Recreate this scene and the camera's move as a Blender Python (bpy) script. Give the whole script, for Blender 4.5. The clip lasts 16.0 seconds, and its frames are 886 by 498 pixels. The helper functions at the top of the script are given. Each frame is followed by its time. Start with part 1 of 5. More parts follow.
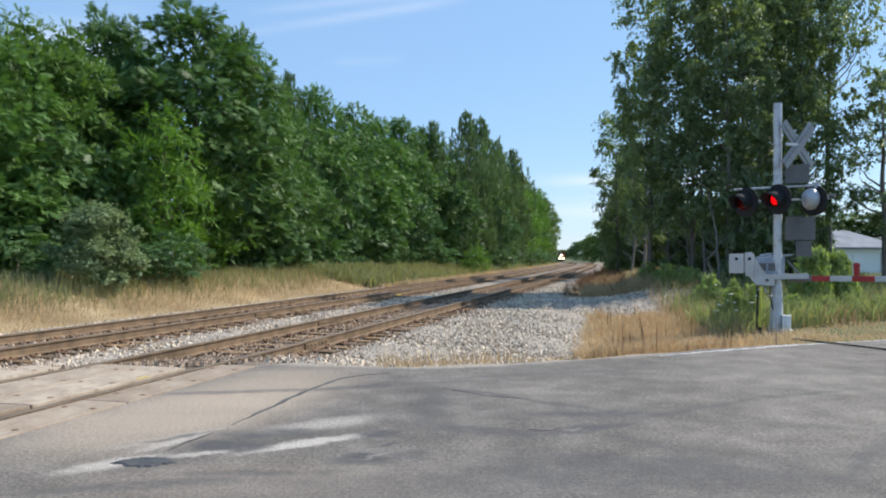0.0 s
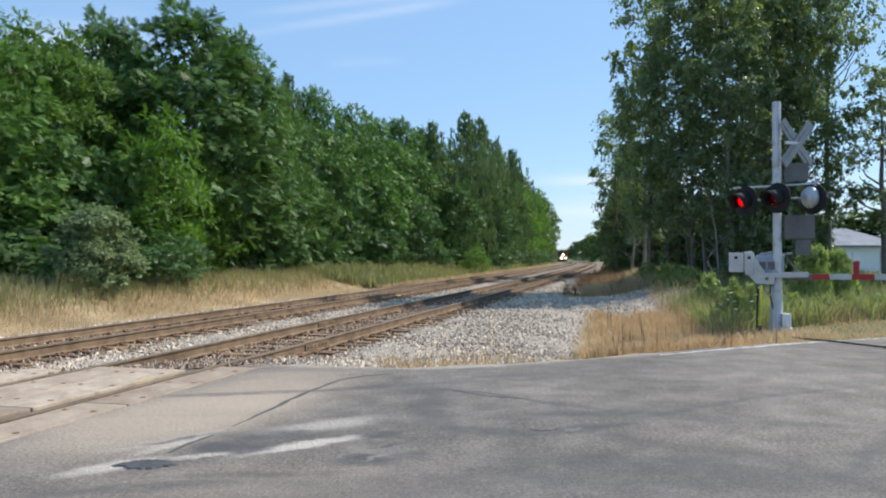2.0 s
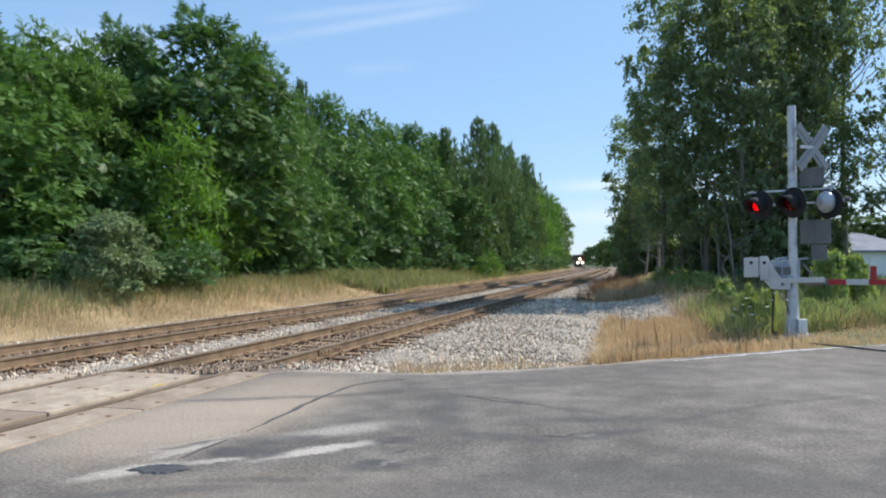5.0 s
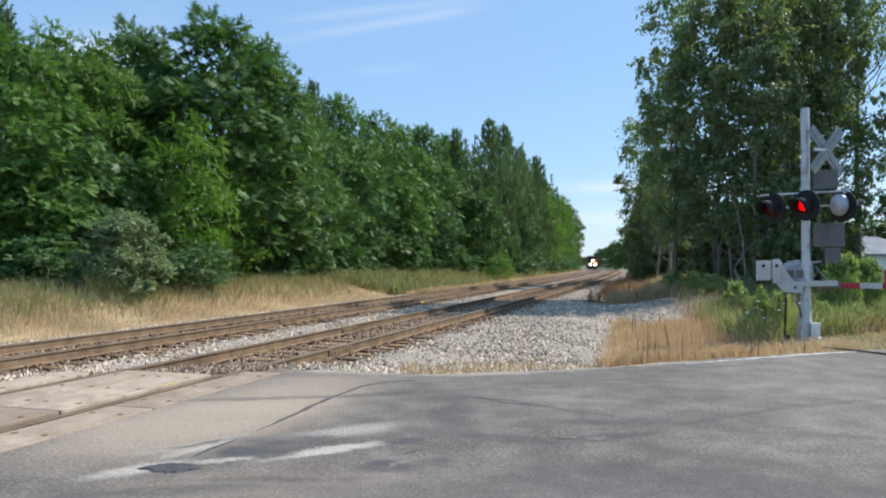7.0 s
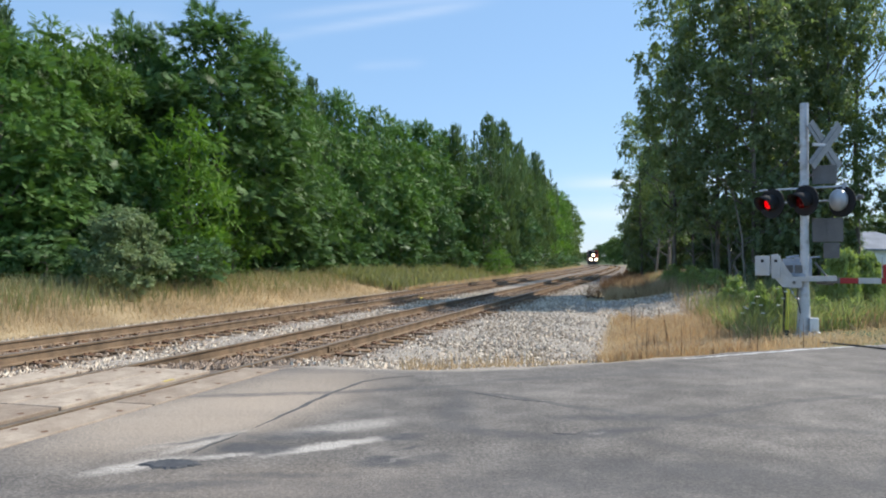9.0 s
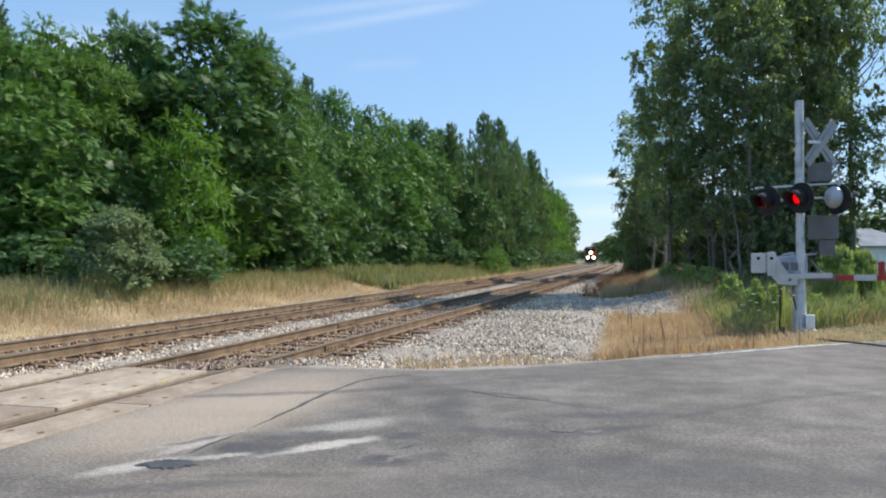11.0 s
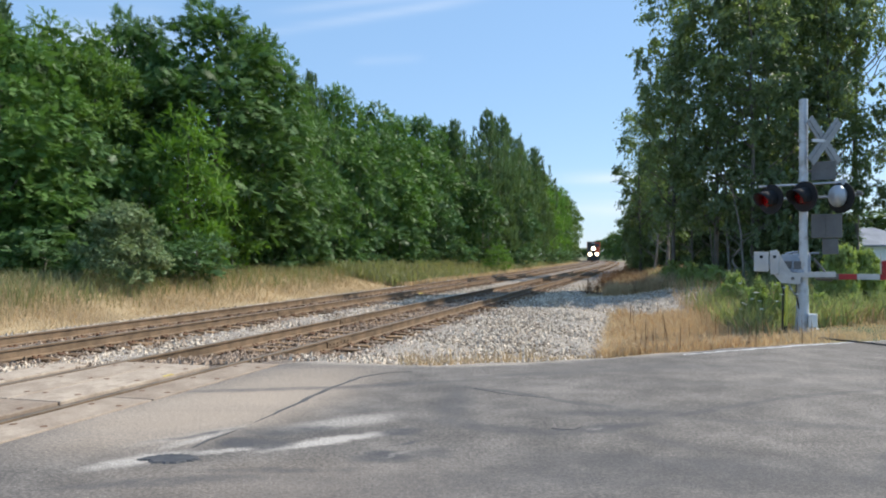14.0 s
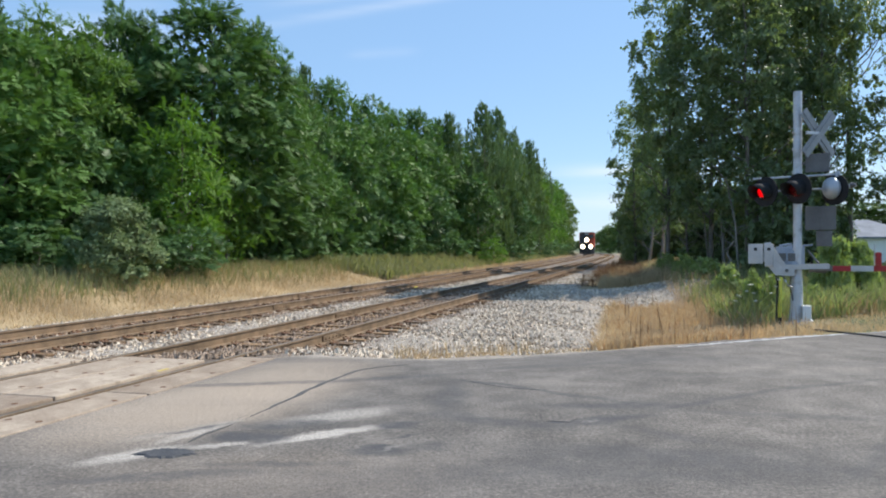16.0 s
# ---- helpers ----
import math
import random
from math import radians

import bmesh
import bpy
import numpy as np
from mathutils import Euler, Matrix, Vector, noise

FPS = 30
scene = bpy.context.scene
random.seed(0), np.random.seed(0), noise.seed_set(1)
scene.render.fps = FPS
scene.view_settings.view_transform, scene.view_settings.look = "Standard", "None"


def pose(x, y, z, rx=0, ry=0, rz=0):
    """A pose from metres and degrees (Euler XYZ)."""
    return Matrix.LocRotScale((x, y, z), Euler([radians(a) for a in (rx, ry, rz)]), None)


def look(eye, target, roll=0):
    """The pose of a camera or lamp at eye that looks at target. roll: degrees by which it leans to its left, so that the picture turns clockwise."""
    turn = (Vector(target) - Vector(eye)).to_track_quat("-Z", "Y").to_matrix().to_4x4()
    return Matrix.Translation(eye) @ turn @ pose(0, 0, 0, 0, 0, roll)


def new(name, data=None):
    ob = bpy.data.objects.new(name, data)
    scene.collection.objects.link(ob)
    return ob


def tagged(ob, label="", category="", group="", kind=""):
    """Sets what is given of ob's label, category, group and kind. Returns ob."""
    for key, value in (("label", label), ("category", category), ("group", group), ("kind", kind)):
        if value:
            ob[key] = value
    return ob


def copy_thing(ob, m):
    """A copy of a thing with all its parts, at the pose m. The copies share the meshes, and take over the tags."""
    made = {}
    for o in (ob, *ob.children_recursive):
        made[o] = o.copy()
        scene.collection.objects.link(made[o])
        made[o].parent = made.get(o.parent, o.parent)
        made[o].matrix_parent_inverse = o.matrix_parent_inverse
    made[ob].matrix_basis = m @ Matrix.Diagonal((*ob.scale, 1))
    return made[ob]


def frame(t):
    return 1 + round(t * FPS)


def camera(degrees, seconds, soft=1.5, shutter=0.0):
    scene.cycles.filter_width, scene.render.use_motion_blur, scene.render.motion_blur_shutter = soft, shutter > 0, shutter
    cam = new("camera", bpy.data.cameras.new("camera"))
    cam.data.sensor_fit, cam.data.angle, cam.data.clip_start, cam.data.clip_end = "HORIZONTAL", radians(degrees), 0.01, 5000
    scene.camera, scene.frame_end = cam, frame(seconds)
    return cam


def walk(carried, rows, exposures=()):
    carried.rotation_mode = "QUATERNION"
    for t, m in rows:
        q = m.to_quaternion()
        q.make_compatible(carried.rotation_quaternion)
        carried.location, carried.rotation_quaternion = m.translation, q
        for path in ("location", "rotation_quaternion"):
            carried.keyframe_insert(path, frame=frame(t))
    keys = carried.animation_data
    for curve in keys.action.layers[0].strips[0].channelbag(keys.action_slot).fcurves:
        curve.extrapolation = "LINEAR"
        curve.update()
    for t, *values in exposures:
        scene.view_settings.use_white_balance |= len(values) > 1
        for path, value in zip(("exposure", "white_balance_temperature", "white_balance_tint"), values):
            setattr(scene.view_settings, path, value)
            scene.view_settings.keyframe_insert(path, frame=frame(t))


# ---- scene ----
EYE = (0.0, 0.0, 1.44)
cam = camera(60.49, 16.0, soft=2.0)
# seconds and the hand-held camera's turn, in degrees
TURNS = [(0, 90.498, -0.000, 0.000), (0.5, 90.495, 0.147, 0.029), (1, 90.496, 0.185, 0.029), (1.5, 90.465, 0.318, 0.018), (2, 90.539, 0.337, -0.024), (2.5, 90.732, 0.180, -0.043), (3, 90.847, 0.316, 0.028), (3.5, 90.902, 0.241, 0.141), (4, 90.916, 0.266, 0.421), (6.5, 91.029, 0.231, 1.570), (7, 91.044, 0.069, 1.751), (7.5, 90.976, 0.071, 1.890), (8, 90.879, 0.125, 1.840), (8.5, 90.776, 0.044, 1.789), (9, 90.726, 0.173, 1.688), (11.5, 90.637, 0.433, 1.416), (12, 90.689, 0.362, 1.411), (12.5, 90.705, 0.280, 1.419), (13, 90.657, 0.236, 1.394), (13.5, 90.511, 0.251, 1.522), (14, 90.387, 0.097, 1.618), (14.5, 90.281, 0.207, 1.653), (15, 90.164, 0.362, 1.524), (15.5, 90.007, 0.346, 1.308), (16, 89.891, 0.317, 1.253)]
walk(cam, [(t, pose(*EYE, a, b, c)) for t, a, b, c in TURNS], exposures=[(0.0, 0.47), (16.0, 0.47)])

# ---- sky and sun ----
SUN_TO = Vector((0.90, 0.38, 0.96)).normalized()
world = bpy.data.worlds.new("sky")
scene.world = world
world.use_nodes = True
wt = world.node_tree
wt.nodes.clear()
w_out = wt.nodes.new("ShaderNodeOutputWorld")
w_bg = wt.nodes.new("ShaderNodeBackground")
w_sky = wt.nodes.new("ShaderNodeTexSky")
w_sky.sky_type = "NISHITA"
w_sky.sun_disc = False
w_sky.sun_elevation = math.asin(SUN_TO.z)
w_sky.sun_rotation = math.atan2(SUN_TO.x, SUN_TO.y)
w_sky.air_density, w_sky.dust_density, w_sky.ozone_density = 1.0, 0.1, 2.5
w_bg.inputs["Strength"].default_value = 0.125
# thin cirrus streaks that drift over the line, and a low white bank far off
w_co = wt.nodes.new("ShaderNodeTexCoord")
w_sep = wt.nodes.new("ShaderNodeSeparateXYZ")
wt.links.new(w_co.outputs["Generated"], w_sep.inputs[0])


def w_math(op, *vals):
    n = wt.nodes.new("ShaderNodeMath")
    n.operation = op
    for sock, v in zip(n.inputs, vals):
        if isinstance(v, (int, float)):
            sock.default_value = v
        else:
            wt.links.new(v, sock)
    return n.outputs[0]


w_ahead = w_math("MAXIMUM", w_sep.outputs["Y"], 0.05)
w_u, w_v = w_math("DIVIDE", w_sep.outputs["X"], w_ahead), w_math("DIVIDE", w_sep.outputs["Z"], w_ahead)
w_map = wt.nodes.new("ShaderNodeMapping")
w_map.inputs["Rotation"].default_value = (0.0, radians(7), 0.0)
w_map.inputs["Scale"].default_value = (1.6, 2.0, 22.0)
w_noise = wt.nodes.new("ShaderNodeTexNoise")
w_noise.inputs["Scale"].default_value = 1.9
w_noise.inputs["Detail"].default_value = 6.0
wt.links.new(w_co.outputs["Generated"], w_map.inputs["Vector"])
wt.links.new(w_map.outputs[0], w_noise.inputs["Vector"])
w_cover = 0.0
# each streak: slope, height at the middle, width, where it begins and ends, density
for slope, high, wide, left, right, dense in ((0.15, 0.334, 0.007, -0.33, 0.06, 0.25), (0.11, 0.349, 0.007, -0.30, 0.10, 0.16), (0.05, 0.262, 0.006, -0.16, -0.04, 0.12), (0.0, 0.098, 0.009, 0.08, 0.6, 0.75), (0.0, 0.062, 0.016, 0.05, 0.6, 0.6), (0.12, 0.31, 0.05, -0.62, -0.36, 0.7)):
    w_off = w_math("DIVIDE", w_math("SUBTRACT", w_v, w_math("ADD", w_math("MULTIPLY", w_u, slope), high)), wide)
    w_bell = w_math("POWER", 2.718, w_math("MULTIPLY", w_math("MULTIPLY", w_off, w_off), -1.0))
    w_ends = wt.nodes.new("ShaderNodeMapRange")
    w_ends.interpolation_type = "SMOOTHSTEP"
    w_half = (right - left) / 2
    w_ends.inputs["From Min"].default_value, w_ends.inputs["From Max"].default_value = w_half, w_half * 0.4
    wt.links.new(w_math("ABSOLUTE", w_math("SUBTRACT", w_u, (left + right) / 2)), w_ends.inputs["Value"])
    w_cover = w_math("ADD", w_math("MULTIPLY", w_math("MULTIPLY", w_bell, w_ends.outputs[0]), dense), w_cover)
w_ramp = wt.nodes.new("ShaderNodeMapRange")
w_ramp.inputs["From Min"].default_value, w_ramp.inputs["From Max"].default_value = 0.35, 0.62
w_ramp.inputs["To Min"].default_value, w_ramp.inputs["To Max"].default_value = 0.25, 1.0
wt.links.new(w_noise.outputs["Fac"], w_ramp.inputs["Value"])
w_mix = wt.nodes.new("ShaderNodeMix")
w_mix.data_type = "RGBA"
w_mix.inputs["B"].default_value = (5.6, 6.0, 6.6, 1.0)
wt.links.new(w_math("MULTIPLY", w_ramp.outputs[0], w_cover), w_mix.inputs["Factor"])
# light summer haze evens out the blue
w_haze = wt.nodes.new("ShaderNodeMix")
w_haze.data_type = "RGBA"
w_haze.inputs["Factor"].default_value = 0.6
w_haze.inputs["B"].default_value = (1.98, 3.46, 5.65, 1.0)
wt.links.new(w_sky.outputs[0], w_haze.inputs["A"])
wt.links.new(w_haze.outputs["Result"], w_mix.inputs["A"])
wt.links.new(w_mix.outputs["Result"], w_bg.inputs["Color"])
wt.links.new(w_bg.outputs[0], w_out.inputs["Surface"])

sun_data = bpy.data.lights.new("sun", "SUN")
sun_data.energy, sun_data.angle, sun_data.color = 4.2, radians(0.55), (1.0, 0.92, 0.80)
sun = new("sun", sun_data)
sun.matrix_world = look((30, 0, 40), Vector((30, 0, 40)) - SUN_TO)


# ---- materials ----
def link(nt, a, b):
    nt.links.new(a, b)


def noise_node(nt, vec, scale, detail=4.0, rough=0.55):
    n = nt.nodes.new("ShaderNodeTexNoise")
    n.inputs["Scale"].default_value, n.inputs["Detail"].default_value, n.inputs["Roughness"].default_value = scale, detail, rough
    link(nt, vec, n.inputs["Vector"])
    return n.outputs["Fac"]


def ramp_node(nt, fac, stops):
    r = nt.nodes.new("ShaderNodeValToRGB")
    e = r.color_ramp.elements
    while len(e) < len(stops):
        e.new(0.5)
    for el, (p, c) in zip(e, stops):
        el.position, el.color = p, (*c, 1.0)
    link(nt, fac, r.inputs["Fac"])
    return r.outputs["Color"]


def mix_node(nt, fac, a, b, blend="MIX"):
    m = nt.nodes.new("ShaderNodeMix")
    m.data_type, m.blend_type = "RGBA", blend
    for sock, v in ((m.inputs["Factor"], fac), (m.inputs["A"], a), (m.inputs["B"], b)):
        if isinstance(v, (int, float)):
            sock.default_value = v
        elif isinstance(v, tuple):
            sock.default_value = (*v, 1.0)
        else:
            link(nt, v, sock)
    return m.outputs["Result"]


def math_node(nt, op, a, b=0.0, clamp=False):
    m = nt.nodes.new("ShaderNodeMath")
    m.operation, m.use_clamp = op, clamp
    for sock, v in ((m.inputs[0], a), (m.inputs[1], b)):
        if isinstance(v, (int, float)):
            sock.default_value = v
        else:
            link(nt, v, sock)
    return m.outputs[0]


def start(name, rough=0.8, metal=0.0):
    m = bpy.data.materials.new(name)
    m.use_nodes = True
    nt = m.node_tree
    b = nt.nodes["Principled BSDF"]
    b.inputs["Roughness"].default_value, b.inputs["Metallic"].default_value = rough, metal
    geo = nt.nodes.new("ShaderNodeNewGeometry")
    return m, nt, b, geo


def bump(nt, b, height, strength, distance):
    n = nt.nodes.new("ShaderNodeBump")
    n.inputs["Strength"].default_value, n.inputs["Distance"].default_value = strength, distance
    link(nt, height, n.inputs["Height"])
    link(nt, n.outputs[0], b.inputs["Normal"])


def surface(name, dark, light, coarse=1.2, fine=40.0, rough=0.7, metal=0.0, bump_mm=1.0, random_mix=0.0, stain=None):
    """Two colours mixed by a coarse and a fine grain, with a fine relief."""
    m, nt, b, geo = start(name, rough, metal)
    co = nt.nodes.new("ShaderNodeTexCoord").outputs["Object"]
    n1, n2 = noise_node(nt, co, coarse), noise_node(nt, co, fine)
    f = math_node(nt, "ADD", math_node(nt, "MULTIPLY", n1, 0.6), math_node(nt, "MULTIPLY", n2, 0.4))
    if random_mix:
        info = nt.nodes.new("ShaderNodeObjectInfo")
        f = math_node(nt, "ADD", f, math_node(nt, "MULTIPLY", math_node(nt, "SUBTRACT", info.outputs["Random"], 0.5), random_mix))
    col = ramp_node(nt, f, [(0.36, dark), (0.64, light)])
    if stain:
        s = ramp_node(nt, noise_node(nt, co, coarse * 3.1, 6.0), [(0.52, (0, 0, 0)), (0.66, (1, 1, 1))])
        col = mix_node(nt, s, col, stain)
    link(nt, col, b.inputs["Base Color"])
    if bump_mm:
        bump(nt, b, n2, 0.6, bump_mm / 1000)
    return m


def leaf_material(name, dark, light, warm, gloss=0.6, tint=(1.0, 1.2, 0.5), thin=0.42, spread=0.7, spec=0.2):
    m, nt, b, geo = start(name, gloss)
    b.inputs["Specular IOR Level"].default_value = spec
    info = nt.nodes.new("ShaderNodeObjectInfo")
    co = nt.nodes.new("ShaderNodeTexCoord").outputs["Object"]
    patch = noise_node(nt, co, 0.55, 2.0)
    tuft = noise_node(nt, co, 2.6, 3.0)
    f = math_node(nt, "ADD", math_node(nt, "MULTIPLY", geo.outputs["Random Per Island"], 0.34), math_node(nt, "MULTIPLY", patch, 0.4))
    f = math_node(nt, "ADD", f, math_node(nt, "MULTIPLY", tuft, 0.25))
    col = ramp_node(nt, f, [(0.22, dark), (0.85, light)])
    col = mix_node(nt, math_node(nt, "MULTIPLY", info.outputs["Random"], spread), col, warm)
    link(nt, col, b.inputs["Base Color"])
    tr = nt.nodes.new("ShaderNodeBsdfTranslucent")
    link(nt, mix_node(nt, 1.0, col, tint, "MULTIPLY"), tr.inputs["Color"])
    mx = nt.nodes.new("ShaderNodeMixShader")
    mx.inputs[0].default_value = thin
    link(nt, b.outputs[0], mx.inputs[1])
    link(nt, tr.outputs[0], mx.inputs[2])
    link(nt, mx.outputs[0], nt.nodes["Material Output"].inputs["Surface"])
    return m


M_LEAF = leaf_material("green_leaf", (0.022, 0.052, 0.016), (0.165, 0.29, 0.10), (0.145, 0.27, 0.065), 0.5, (1.0, 1.15, 0.6), 0.28, 0.5)
M_FEATHER = leaf_material("feathery_leaf", (0.042, 0.085, 0.022), (0.20, 0.335, 0.095), (0.19, 0.32, 0.08), 0.55, (1.0, 1.15, 0.5), 0.32, 0.4)
M_DEEP = leaf_material("bluegreen_leaf", (0.025, 0.056, 0.02), (0.175, 0.30, 0.125), (0.12, 0.23, 0.09), 0.45, (1.0, 1.1, 0.6), 0.25, 0.5)
M_SPIRE = leaf_material("spire_leaf", (0.04, 0.07, 0.03), (0.20, 0.29, 0.13), (0.16, 0.245, 0.09), 0.5, (1.0, 1.1, 0.6), 0.28, 0.4)
M_BRIGHT = leaf_material("bright_leaf", (0.06, 0.135, 0.025), (0.19, 0.33, 0.065), (0.18, 0.31, 0.05), 0.6, (1.0, 1.2, 0.45), 0.36)
M_LEAF_FAR = leaf_material("far_leaf", (0.026, 0.054, 0.018), (0.14, 0.235, 0.082), (0.17, 0.245, 0.065), 0.6, (1.0, 1.1, 0.6), 0.27, 0.6)
M_POPLAR = leaf_material("poplar_leaf", (0.055, 0.082, 0.045), (0.31, 0.38, 0.235), (0.27, 0.34, 0.16), 0.38, (1.1, 1.25, 0.5), 0.46, 0.5, 0.3)
M_SILVER = leaf_material("silver_leaf", (0.12, 0.18, 0.085), (0.38, 0.47, 0.27), (0.27, 0.36, 0.17), 0.5, (1, 1.05, 0.8))
M_LIME = leaf_material("lime_leaf", (0.17, 0.24, 0.085), (0.45, 0.53, 0.26), (0.38, 0.46, 0.18), 0.55, (1.0, 1.1, 0.5), 0.48)
M_BARK = surface("bark", (0.075, 0.062, 0.053), (0.22, 0.195, 0.165), 1.5, 22, 0.9, bump_mm=12)
M_STRAW = leaf_material("dry_grass", (0.40, 0.295, 0.175), (0.72, 0.59, 0.40), (0.58, 0.45, 0.28), 0.8, (1, 0.93, 0.8))
M_FADED = leaf_material("faded_grass", (0.17, 0.14, 0.075), (0.40, 0.34, 0.19), (0.30, 0.29, 0.14), 0.8, (1, 0.95, 0.75))
M_RUSSET = leaf_material("russet_grass", (0.27, 0.175, 0.10), (0.62, 0.46, 0.29), (0.50, 0.355, 0.21), 0.8, (1, 0.9, 0.75))
M_STALK = leaf_material("dark_stalk", (0.10, 0.062, 0.038), (0.22, 0.145, 0.09), (0.17, 0.11, 0.065), 0.8, (1, 0.9, 0.75))
M_GRASS = leaf_material("green_grass", (0.11, 0.145, 0.065), (0.29, 0.315, 0.165), (0.35, 0.33, 0.19), 0.7, (1, 1.1, 0.6))
M_WEED = leaf_material("weed_leaf", (0.15, 0.19, 0.085), (0.40, 0.45, 0.23), (0.40, 0.42, 0.22), 0.7, (1.0, 1.1, 0.6), 0.45)
M_FLOWER = surface("white_flower", (0.55, 0.55, 0.45), (0.8, 0.8, 0.7), 3, 60, 0.8)
M_TIE = surface("tie_wood", (0.085, 0.05, 0.025), (0.32, 0.195, 0.095), 2.5, 30, 0.9, bump_mm=6, random_mix=0.25)
M_RAIL = surface("rusty_rail", (0.115, 0.08, 0.05), (0.28, 0.195, 0.122), 3, 50, 0.62, 0.25, bump_mm=1)
M_RAILTOP = surface("worn_rail_head", (0.13, 0.098, 0.068), (0.27, 0.21, 0.15), 2, 60, 0.5, 0.5, bump_mm=0.3)
M_PLATE = surface("rusty_plate", (0.09, 0.045, 0.025), (0.22, 0.12, 0.065), 6, 60, 0.8, 0.2, bump_mm=1)
M_CONCRETE = surface("crossing_panel", (0.24, 0.18, 0.13), (0.48, 0.395, 0.305), 2.2, 60, 0.85, bump_mm=3, random_mix=0.3, stain=(0.30, 0.24, 0.18))
M_RUBBER = surface("black_rubber", (0.018, 0.018, 0.02), (0.05, 0.05, 0.052), 4, 60, 0.8, bump_mm=0.5)


def stone_material(name, low, mid, high):
    m, nt, b, geo = start(name, 0.85)
    co = nt.nodes.new("ShaderNodeTexCoord").outputs["Object"]
    f = math_node(nt, "ADD", math_node(nt, "MULTIPLY", geo.outputs["Random Per Island"], 0.75), math_node(nt, "MULTIPLY", noise_node(nt, co, 0.7), 0.35))
    link(nt, ramp_node(nt, f, [(0.1, low), (0.45, mid), (0.9, high)]), b.inputs["Base Color"])
    return m


M_STONE = stone_material("ballast_stone", (0.22, 0.165, 0.115), (0.45, 0.365, 0.275), (0.74, 0.635, 0.50))
M_RUSTSTONE = stone_material("rust_dusted_stone", (0.085, 0.055, 0.035), (0.22, 0.155, 0.105), (0.42, 0.32, 0.235))


def ground_material():
    m, nt, b, geo = start("ground_soil", 0.95)
    co = nt.nodes.new("ShaderNodeTexCoord").outputs["Object"]
    n1, n2, n3 = noise_node(nt, co, 0.35), noise_node(nt, co, 3.0), noise_node(nt, co, 26.0)
    soil = ramp_node(nt, math_node(nt, "ADD", math_node(nt, "MULTIPLY", n1, 0.6), math_node(nt, "MULTIPLY", n3, 0.4)),
                     [(0.38, (0.22, 0.16, 0.085)), (0.55, (0.38, 0.29, 0.165)), (0.68, (0.52, 0.41, 0.25))])
    green = ramp_node(nt, math_node(nt, "ADD", math_node(nt, "MULTIPLY", n2, 0.5), math_node(nt, "MULTIPLY", n3, 0.5)),
                      [(0.36, (0.045, 0.07, 0.025)), (0.66, (0.13, 0.16, 0.06))])
    grey = ramp_node(nt, math_node(nt, "ADD", math_node(nt, "MULTIPLY", n2, 0.3), math_node(nt, "MULTIPLY", n3, 0.7)),
                     [(0.34, (0.12, 0.10, 0.08)), (0.5, (0.31, 0.27, 0.225)), (0.66, (0.54, 0.48, 0.405))])
    a1 = nt.nodes.new("ShaderNodeAttribute")
    a1.attribute_name = "green"
    a2 = nt.nodes.new("ShaderNodeAttribute")
    a2.attribute_name = "gravel"
    edge = math_node(nt, "ADD", a2.outputs["Fac"], math_node(nt, "MULTIPLY", math_node(nt, "SUBTRACT", n2, 0.5), 0.8))
    edge = ramp_node(nt, edge, [(0.42, (0, 0, 0)), (0.58, (1, 1, 1))])
    # gravel goes dark brown between the rails and farther along the line
    a3 = nt.nodes.new("ShaderNodeAttribute")
    a3.attribute_name = "bed_brown"
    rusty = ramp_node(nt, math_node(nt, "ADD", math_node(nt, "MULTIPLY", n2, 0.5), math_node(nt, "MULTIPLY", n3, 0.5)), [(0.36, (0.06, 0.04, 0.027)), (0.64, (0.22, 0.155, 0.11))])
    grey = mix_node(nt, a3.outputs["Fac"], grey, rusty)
    col = mix_node(nt, edge, mix_node(nt, a1.outputs["Fac"], soil, green), grey)
    link(nt, col, b.inputs["Base Color"])
    bump(nt, b, n3, 0.8, 0.03)
    return m


M_GROUND = ground_material()


# places on the road that are worn, patched or stained: centre, half length, half width, turn in degrees, softness
def blob(nt, xy, cx, cy, rx, ry, turn, soft):
    mp = nt.nodes.new("ShaderNodeMapping")
    mp.vector_type = "TEXTURE"
    mp.inputs["Location"].default_value = (cx, cy, 0)
    mp.inputs["Rotation"].default_value = (0, 0, radians(turn))
    mp.inputs["Scale"].default_value = (rx, ry, 1000.0)
    link(nt, xy, mp.inputs["Vector"])
    ln = nt.nodes.new("ShaderNodeVectorMath")
    ln.operation = "LENGTH"
    link(nt, mp.outputs[0], ln.inputs[0])
    mr = nt.nodes.new("ShaderNodeMapRange")
    mr.interpolation_type = "SMOOTHSTEP"
    mr.inputs["From Min"].default_value, mr.inputs["From Max"].default_value = 1.0 + soft, 1.0 - soft
    link(nt, ln.outputs["Value"], mr.inputs["Value"])
    return mr.outputs[0]


